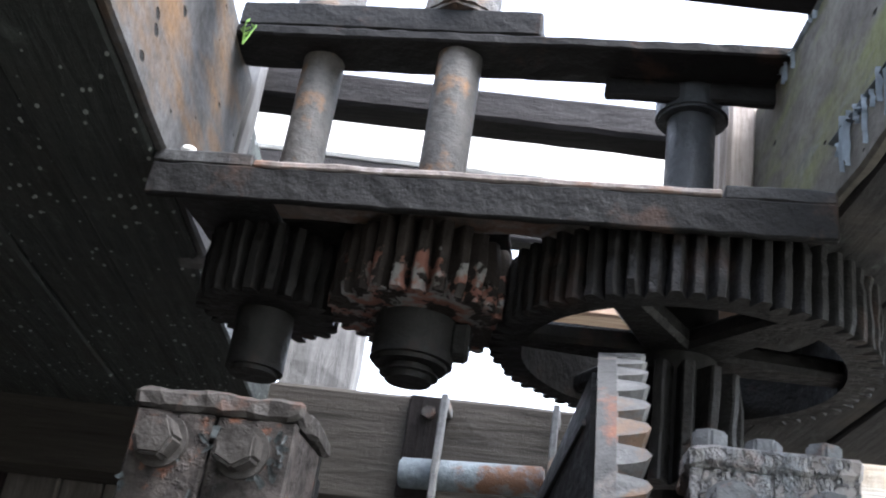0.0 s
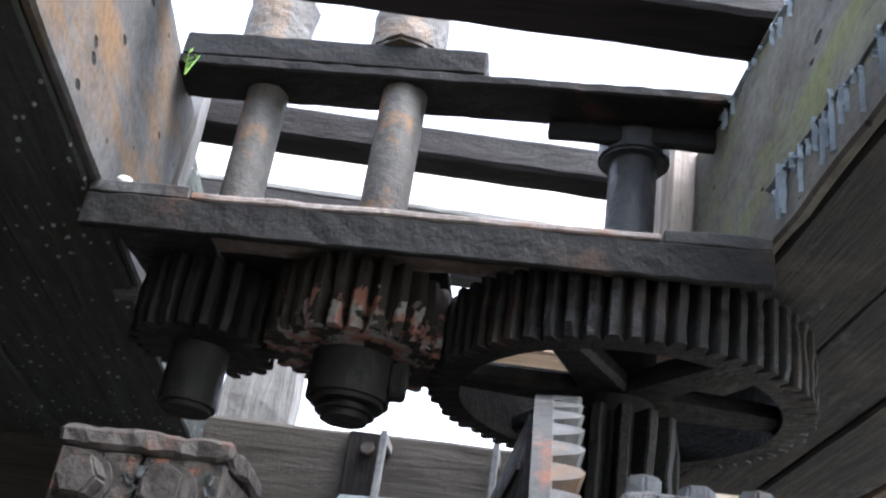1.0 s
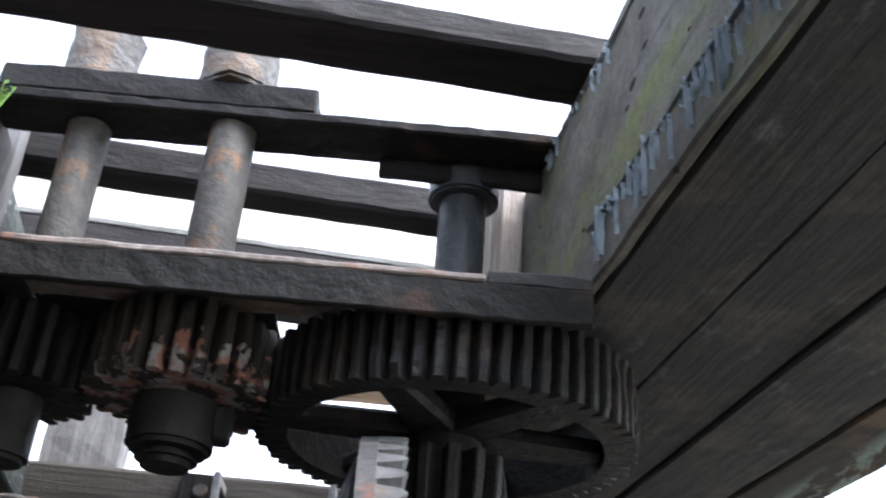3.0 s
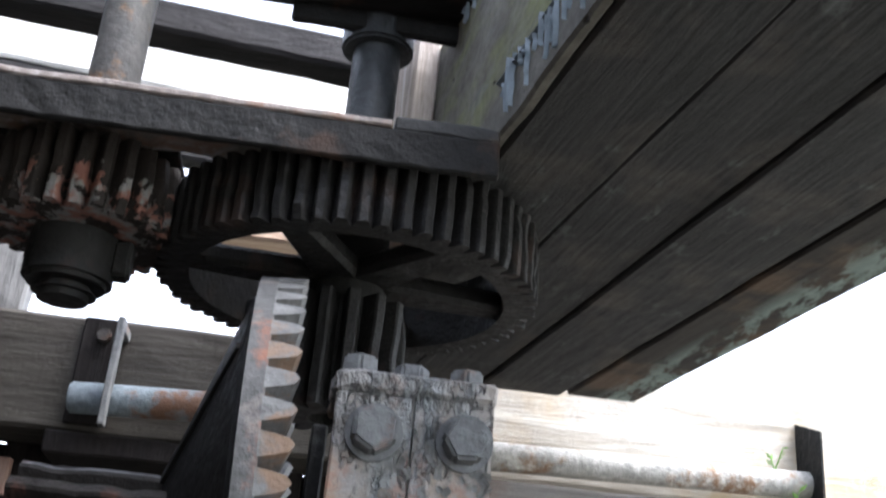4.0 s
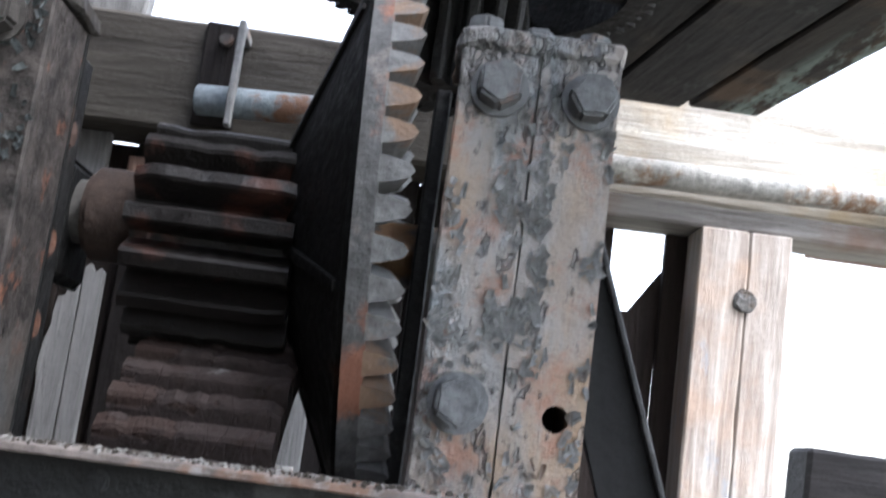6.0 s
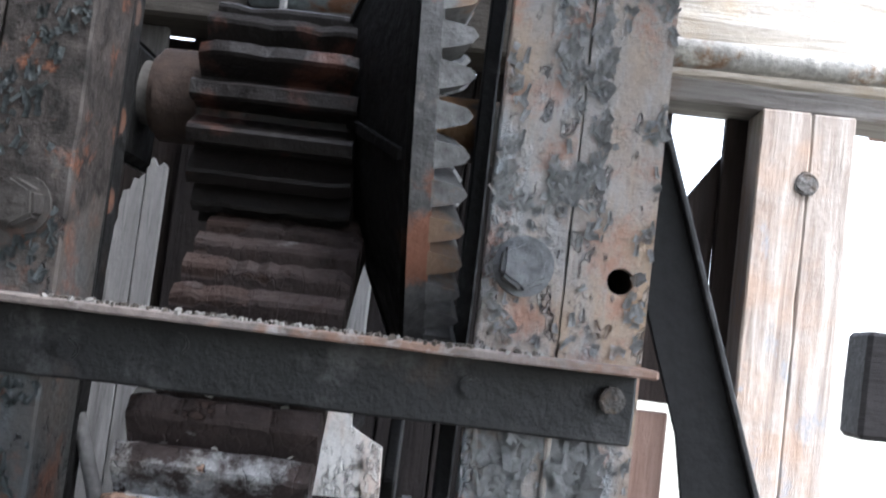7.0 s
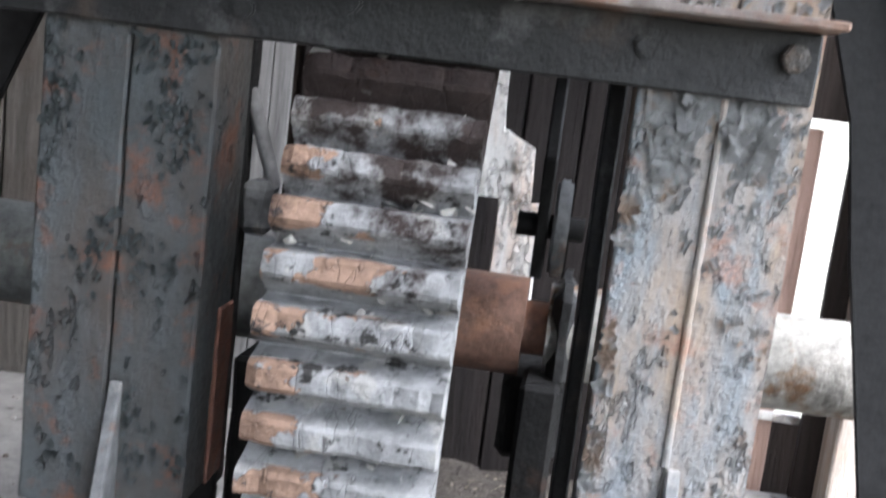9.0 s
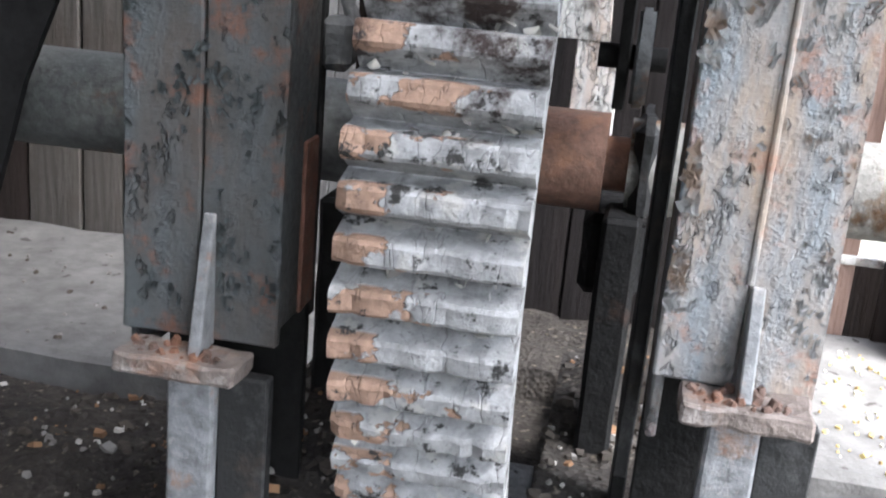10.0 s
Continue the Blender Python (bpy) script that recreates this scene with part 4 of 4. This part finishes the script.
# white strip painted for the sliver of daylight between the boards
solid("batten", bm_box(0.617, 0.716, 2.386, 2.40, 0.648, 0.666, 0.002), M_WHITE, "white strip standing for a sliver of daylight under the axle", "batten")
boards([(0.76 + 0.14 * i, 0.893 + 0.14 * i) for i in range(7)], 2.46, GROUND - 0.02, 0.73, M_BROWNZ, "low dark board at the foot of the wall")
solid("low_beam", worn(bm_box(1.095, 1.9, 2.5, 2.62, 1.24, 1.47, 0.01), 0.08, 0.004, 8, 1), M_BLACKW, "black beam end beyond the timber post", "beam")
solid("batten", worn(bm_box(1.03, 1.75, 2.405, 2.43, 1.866, 1.93, 0.003), 0.1, 0.002, 8, 2), M_REDZ, "brown batten under the rail", "batten")

k = Mat("rough_concrete", 0.9)
_a, _b = k.noise(14, 7, 0.65), k.noise(60, 4)
_c = k.mix(k.ramp(_a, 0.3, 0.7), (0.105, 0.102, 0.098), (0.20, 0.195, 0.187))
_c = k.mix(k.ramp(k.noise(22, 3, 0.5), 0.66, 0.7), _c, (0.06, 0.055, 0.05))
k.bump(k.math("ADD", _a, k.math("MULTIPLY", _b, 0.4)), 0.006)
M_SLAB = k.done(_c)
solid("slab", worn(bm_box(-1.9, -0.34, 1.72, 2.385, GROUND - 0.03, 0.50, 0.012), 0.06, 0.005, 9, 1), M_SLAB, "grey concrete slab with pitted top behind the posts", "slab")
solid("slab", worn(bm_box(0.36, 1.9, 1.72, 2.385, GROUND - 0.03, 0.50, 0.012), 0.06, 0.005, 9, 2), M_SLAB, "grey concrete slab strewn with yellow leaf litter", "slab")

# white plate with rivets behind the wheel
wp = thing("riveted_plate", (0.07, 1.845, GROUND), "flaking white steel plate with rivets behind the wheel", "plate")
part("plate", worn(bm_prism(((0.012, 1.092), (0.122, 1.094), (0.118, 1.175), (0.066, 1.2), (0.062, 1.32), (0.012, 1.32)), FRONT @ Matrix.Translation((0, 0, 1.838)), 0.010, 0.001), 0.03, 0.0012, 25, 1), M_WHITE, wp)
part("stem", worn(bm_box(0.072, 0.142, 1.840, 1.850, 0.93, 1.0915, 0.002), 0.04, 0.001, 20, 2), M_WHITE, wp)
part("stay", bm_box(0.03, 0.05, 1.8485, 2.425, 1.15, 1.17, 0.002), M_DARK, wp)
for x, z in ((0.10, 1.15), (0.10, 1.115)):
    part("rivet", bm_rod((x, 1.838, z), (x, 1.831, z), 0.011, 12, bevel=0.003), M_WHITE, wp, smooth=40)

# cheeks that carry the pinion shaft
def cheek(x0, x1, z0, bolts, label):
    c = thing("cheek_plate", ((x0 + x1) / 2, 1.26, GROUND), label, "plate", "cheek plates")
    part("plate", worn(bm_box(x0, x1, 1.2155, 1.305, z0, 1.73, 0.002), 0.06, 0.0015, 15, x0), M_BAR, c)
    part("foot", bm_box(x0, x1, 1.23, 1.29, GROUND - 0.02, z0 - 0.0005, 0.002), M_DARK, c)
    part("bearing_arm", bm_box(x0 + 0.002, x1 - 0.002, 1.3055, 1.42, 1.50, 1.632, 0.01), M_DARK, c)
    for y, z in bolts:
        part("bolt", bm_rod((x1, y, z), (x1 + 0.012, y, z), 0.017, 12, bevel=0.004), M_RUST, c, smooth=40)


cheek(-0.185, -0.166, 0.80, ((1.245, 1.64), (1.245, 1.53), (1.245, 1.45)), "dark cheek plate behind a post with rusty bolts")
cheek(0.196, 0.212, 0.70, (), "dark cheek plate behind a post")

ecc = thing("small_disc", (0.168, 1.42, 1.06), "small grey disc on a spindle beside the wheel", "disc")
part("disc", bm_rod((0.160, 1.41, 1.118), (0.178, 1.41, 1.118), 0.056, 28, bevel=0.004), M_GEAR, ecc, smooth=40)
part("spindle", bm_rod((0.12, 1.41, 1.118), (0.196, 1.41, 1.118), 0.014, 14), M_DARK, ecc, smooth=40)
part("arm", worn(bm_prism(((1.33, 1.20), (1.42, 1.29), (1.47, 1.28), (1.40, 1.07), (1.38, 1.06)), SIDE @ Matrix.Translation((0, 0, 0.142)), 0.014, 0.002), 0.05, 0.001, 9, 1), M_DARK, ecc)

lev = thing("lever", (-0.15, 1.29, 1.08), "small pale lever in a worn bracket", "lever")
part("rod", bm_rod((-0.170, 1.29, 1.235), (-0.134, 1.29, 1.135), 0.008, 10), M_CLIP, lev, smooth=40)
part("bracket", worn(bm_box(-0.166, -0.132, 1.27, 1.305, 1.085, 1.142, 0.008), 0.012, 0.003, 40, 2), M_GEAR, lev)


# plank on uprights above the back beam
solid("upright_plank", worn(bm_box(0.40, 0.50, 2.31, 2.36, 2.15, 2.372, 0.006), 0.05, 0.004, 8, 9), M_GREYZ, "short grey plank standing on the back beam", "plank")
solid("tan_plank", worn(bm_box(-0.62, 0.56, 2.31, 2.40, 2.373, 2.432, 0.006), 0.06, 0.004, 8, 5), wood("tan_plank_wood", (0.22, 0.14, 0.09), (0.46, 0.34, 0.26), 0), "tan weathered plank lying above the back beam", "plank")


# ---- small things ----
def leaf_sprig(at, n, size, lean, seed, label):
    """Thin stems with small pointed leaves."""
    rng = random.Random(seed)
    k = Mat("fresh_leaf", 0.55)
    green = k.done(k.mix(k.noise(40, 3), (0.10, 0.24, 0.05), (0.28, 0.46, 0.12)))
    p = thing("weed", at, label, "weed", "weeds")
    at = Vector(at)
    for i in range(n):
        a = rng.uniform(0, 2 * math.pi)
        top = at + Vector((lean[0] + 0.45 * size * math.cos(a), lean[1] + 0.3 * size * math.sin(a), size * rng.uniform(0.6, 1.1)))
        part("stem", bm_rod(at, top, 0.0016, 6, 0.0008), green, p)
        for j in range(5):
            c = at.lerp(top, 0.35 + 0.16 * j)
            d = Vector((rng.uniform(-1, 1), rng.uniform(-0.8, 0.4), rng.uniform(-0.1, 0.7))).normalized()
            sd = d.cross(Vector((0, 0.5, 1))).normalized()
            l, w = size * rng.uniform(0.22, 0.36), size * rng.uniform(0.05, 0.09)
            bm = bmesh.new()
            v = [bm.verts.new(q) for q in (c, c + d * l * 0.45 + sd * w, c + d * l, c + d * l * 0.45 - sd * w, c + d * l * 0.5 + Vector((0, 0, -w * 0.5)))]
            for x, y in ((0, 1), (1, 2), (2, 3), (3, 0)):
                bm.faces.new((v[x], v[y], v[4]))
            part("leaf", bm, green, p)


leaf_sprig((1.165, 2.255, 1.865), 4, 0.085, (0.015, -0.05), 4, "bright green weed growing from the timber rail")
leaf_sprig((1.135, 2.23, 1.985), 2, 0.04, (0.0, -0.02), 6, "bright green weed growing beside the rod")
leaf_sprig((-0.392, 1.305, 2.31), 2, 0.03, (0.012, -0.01), 8, "small yellow-green weed on the grey timber")


def pebble(at, r, seed):
    k = bpy.data.materials.get("white_pebble")
    if k is None:
        q = Mat("white_pebble", 0.8)
        k = q.done(q.mix(q.noise(60, 3), (0.55, 0.54, 0.5), (0.8, 0.79, 0.76)))
    bm = bmesh.new()
    bmesh.ops.create_icosphere(bm, subdivisions=2, radius=r)
    for v in bm.verts:
        v.co *= 1 + 0.35 * noise.noise(v.co * 60 + Vector((seed, 0, 0)))
        v.co.z *= 0.7
    bmesh.ops.transform(bm, matrix=Matrix.Translation(Vector(at) + Vector((0, 0, 0.6 * r))), verts=bm.verts)
    solid("pebble", bm, k, "small white pebble lying on the bearing bar", "pebble", "pebbles", smooth=60)


for i, (x, y, z, r) in enumerate(((-0.367, 1.185, 2.062, 0.010), (-0.351, 1.190, 2.062, 0.004), (-0.262, 1.20, 2.054, 0.007), (-0.075, 1.19, 2.054, 0.003))):
    pebble((x, y, z), r, i * 3.0)


def drips():
    """Bluish runs of old paint down the inner face of the deck timber."""
    rng = random.Random(12)
    bm = bmesh.new()
    q = Mat("bluish_drip", 0.6)
    m = q.done(q.mix(q.ramp(q.noise(30, 4), 0.3, 0.7), (0.10, 0.118, 0.13), (0.24, 0.285, 0.315)))
    for top, n, y0, y1, long in ((2.122, 130, 0.42, 1.16, 0.06), (2.335, 40, 0.7, 1.35, 0.03)):
        for i in range(n):
            y = rng.uniform(y0, y1)
            w, h = rng.uniform(0.0002, 0.0006), long * rng.uniform(0.1, 1.1) ** 1.5
            z1 = top + rng.gauss(0, 0.008)
            pts = []
            for k in range(6):
                f = k / 5
                ww = w * (1.2 - 0.7 * f + 0.25 * rng.random())
                yy = y + 0.0008 * math.sin(6 * f + i)
                z = max(DECK + 0.012, z1 - h * f)
                x = 0.357 - SK * (yy - 1.16) - 0.0065 + 0.002 * rng.random()
                pts.append([bm.verts.new((x + 0.004, yy - ww, z)), bm.verts.new((x - 0.001, yy, z)), bm.verts.new((x + 0.004, yy + ww, z))])
            for k in range(5):
                for j in range(2):
                    bm.faces.new((pts[k][j], pts[k][j + 1], pts[k + 1][j + 1], pts[k + 1][j]))
    for top, y0, y1 in ((2.124, 0.42, 1.18), (2.337, 0.75, 1.3)):     # the ragged bead that the runs hang from
        ring = []
        n = 170
        for i in range(n + 1):
            y = y0 + (y1 - y0) * i / n
            z = top + 0.006 * noise.noise(Vector((y * 14, top, 0))) + 0.003 * noise.noise(Vector((y * 60, top, 3)))
            w = max(0.0005, 0.0035 + 0.006 * noise.noise(Vector((y * 22, top, 7))))
            x = 0.357 - SK * (y - 1.16)
            ring.append([bm.verts.new((x + 0.003, y, z - w)), bm.verts.new((x - 0.005, y, z)), bm.verts.new((x + 0.003, y, z + w))])
        for p, q in zip(ring, ring[1:]):
            for j in range(2):
                bm.faces.new((p[j], q[j], q[j + 1], p[j + 1]))
    return bm, m


_bm, _m = drips()
_host = _r
part("dripped_paint", _bm, _m, _host, "bluish runs of old paint")["kind"] = "stuff"


def litter(name, count, area, z, mats, seed, smin, smax, label, dens=None):
    """Flat chips and crumbs strewn over a level patch."""
    rng = random.Random(seed)
    bm = bmesh.new()
    i = 0
    while i < count:
        x, y = rng.uniform(area[0], area[1]), rng.uniform(area[2], area[3])
        if z < 0.6 and abs(x - 0.016) < 0.1 and 0.95 < y < 2.05:
            continue
        if dens and noise.noise(Vector((x * 6, y * 6, seed))) < rng.uniform(-0.3, 0.3):
            continue
        i += 1
        r = smin + (smax - smin) * rng.random() ** 2.5
        d = max(abs(x - 0.016) - 0.22, abs(y - 1.45) - 0.28, 0.0)
        heap = 0.20 * max(0.0, 1 - d / 0.16) ** 2 * (3 - 2 * max(0.0, 1 - d / 0.16)) if z < 0.49 else 0.0
        zz = heap + z + 0.02 * noise.noise(Vector((x * 9, y * 9, 0))) + 0.006 * noise.noise(Vector((x * 31, y * 31, 2))) + 0.003 if z < 0.49 else z + 0.003
        t = Matrix.Translation((x, y, zz)) @ Euler((rng.gauss(0, 0.3), rng.gauss(0, 0.3), rng.uniform(0, 6))).to_matrix().to_4x4()
        n = rng.choice((4, 5, 6))
        ring = [(r * rng.uniform(0.5, 1.1) * math.cos(2 * math.pi * k / n), r * rng.uniform(0.5, 1.1) * math.sin(2 * math.pi * k / n)) for k in range(n)]
        lo = [bm.verts.new(t @ Vector((a, b, -0.003))) for a, b in ring]
        hi = [bm.verts.new(t @ Vector((a * 0.85, b * 0.85, rng.uniform(0.1, 0.5) * r))) for a, b in ring]
        mi = rng.randrange(len(mats))
        f = bm.faces.new(hi)
        f.material_index = mi
        for k in range(n):
            f = bm.faces.new((lo[k], lo[(k + 1) % n], hi[(k + 1) % n], hi[k]))
            f.material_index = mi
    bmesh.ops.recalc_face_normals(bm, faces=bm.faces)
    me = mesh_of(name, bm, mats[0])
    for m in mats[1:]:
        me.materials.append(m)
    tagged(new(name, me), label, "litter", kind="stuff")


def plain(name, a, b):
    q = Mat(name, 0.85)
    return q.done(q.mix(q.noise(45, 3), a, b))


M_CHIP = [plain("dark_crumb", (0.05, 0.042, 0.035), (0.10, 0.085, 0.07)), plain("grey_chip", (0.16, 0.15, 0.14), (0.28, 0.27, 0.25)), plain("pale_chip", (0.42, 0.40, 0.36), (0.6, 0.58, 0.54)), plain("rust_chip", (0.20, 0.11, 0.06), (0.30, 0.18, 0.10)), plain("earth_crumb", (0.03, 0.026, 0.022), (0.07, 0.06, 0.05))]
M_LEAF = [plain("yellow_leaf", (0.42, 0.33, 0.12), (0.58, 0.48, 0.24)), plain("pale_leaf", (0.5, 0.46, 0.36), (0.66, 0.62, 0.5)), plain("tan_leaf", (0.28, 0.19, 0.08), (0.4, 0.3, 0.15))]
litter("rubble", 1500, (-0.95, 0.36, 0.85, 1.75), GROUND, [M_CHIP[0], M_CHIP[4], M_CHIP[1], M_CHIP[4], M_CHIP[0], M_CHIP[3], M_CHIP[4]], 5, 0.003, 0.018, "dark crumbs of earth, rust and stone on the ground", True)
litter("paint_debris", 260, (-0.95, 0.36, 0.85, 1.75), GROUND, [M_CHIP[2], M_CHIP[1], M_CHIP[2]], 6, 0.003, 0.012, "pale flakes of paint lying on dark earth", True)
litter("leaf_litter", 1100, (0.30, 1.1, 0.95, 2.05), GROUND, M_LEAF + M_CHIP[1:2], 7, 0.004, 0.013, "yellow and tan leaf litter on the ground", True)
litter("leaf_litter", 260, (0.38, 1.2, 1.74, 2.3), 0.50, M_LEAF, 9, 0.003, 0.010, "scattered yellow leaf bits on the concrete slab")
litter("rust_grit", 320, (-0.13, 0.27, 1.029, 1.07), 1.3495, [M_CHIP[0], M_CHIP[1], M_CHIP[1], M_CHIP[4]], 14, 0.0012, 0.0042, "crumbs of rust and paint lying on the angle iron")
litter("rubble", 90, (-1.5, -0.36, 1.74, 2.3), 0.50, [M_CHIP[0], M_CHIP[1]], 10, 0.004, 0.014, "dark crumbs on the concrete slab")


def tooth_chips():
    """Loose flakes of paint caught between the teeth of the great wheel."""
    rng = random.Random(31)
    bm = bmesh.new()
    for i in range(90):
        a = rng.uniform(2.35, 3.75)
        x = rng.uniform(-0.058, 0.09)
        r = 0.494 + 0.014 * rng.random()
        c = Vector((x, AX + r * math.cos(a), AZ + r * math.sin(a)))
        s = 0.003 + 0.009 * rng.random() ** 2
        t = Matrix.Translation(c) @ Euler((rng.uniform(0, 6), rng.uniform(-0.6, 0.6), rng.uniform(0, 6))).to_matrix().to_4x4()
        n = 5
        v = [bm.verts.new(t @ Vector((s * rng.uniform(0.6, 1.3) * math.cos(2 * math.pi * k / n), s * rng.uniform(0.5, 1.0) * math.sin(2 * math.pi * k / n), 0.12 * s * rng.uniform(-1, 1)))) for k in range(n)]
        bm.faces.new(v)
    bmesh.ops.solidify(bm, geom=list(bm.faces), thickness=0.0012)
    return bm


_t = part("flaking_paint", tooth_chips(), M_CHIP[2], wheel, "loose pale paint flakes between the teeth")
_t["kind"] = "stuff"
_t = part("flaking_paint", moved(tooth_chips(), Matrix.Translation((0.004, -0.001, 0.013))), M_CHIP[1], wheel, "loose grey paint flakes between the teeth")
_t["kind"] = "stuff"


# ---- dark machinery low down and unseen light-blocking walls ----
blk = thing("axle_bearing", (0.16, 1.5, GROUND), "black iron bearing block under the axle", "bearing")
part("block", worn(bm_box(0.125, 0.205, 1.50, 1.66, 0.80, 0.908, 0.012), 0.03, 0.004, 20, 1), M_DARK, blk)
part("leg", worn(bm_box(0.150, 0.195, 1.40, 1.50, GROUND, 0.93, 0.006), 0.05, 0.003, 15, 2), M_DARK, blk)
part("cap", worn(bm_box(0.175, 0.205, 1.44, 1.58, 0.9085, 1.045, 0.02), 0.03, 0.003, 20, 3), M_BAR, blk)
blk = thing("axle_bearing", (-0.16, 1.5, GROUND), "black iron bearing block under the axle", "bearing")
part("leg", worn(bm_box(-0.20, -0.125, 1.42, 1.58, GROUND, 0.907, 0.006), 0.05, 0.003, 15, 4), M_DARK, blk)

# both walls are out of view, added to shut out light from there
solid("wall_left", worn(bm_box(-1.80, -1.74, -1.6, 2.5, GROUND - 0.03, 2.40, 0.005), 0.3, 0.004, 3, 1), M_BROWNZ, "unseen dark wall added at the side to block light", "wall", kind="structure")
solid("wall_rear", worn(bm_box(-1.80, 0.25, -1.60, -1.54, GROUND - 0.03, 2.40, 0.005), 0.3, 0.004, 3, 2), M_BROWNZ, "unseen dark wall added at the rear to block light", "wall", kind="structure")
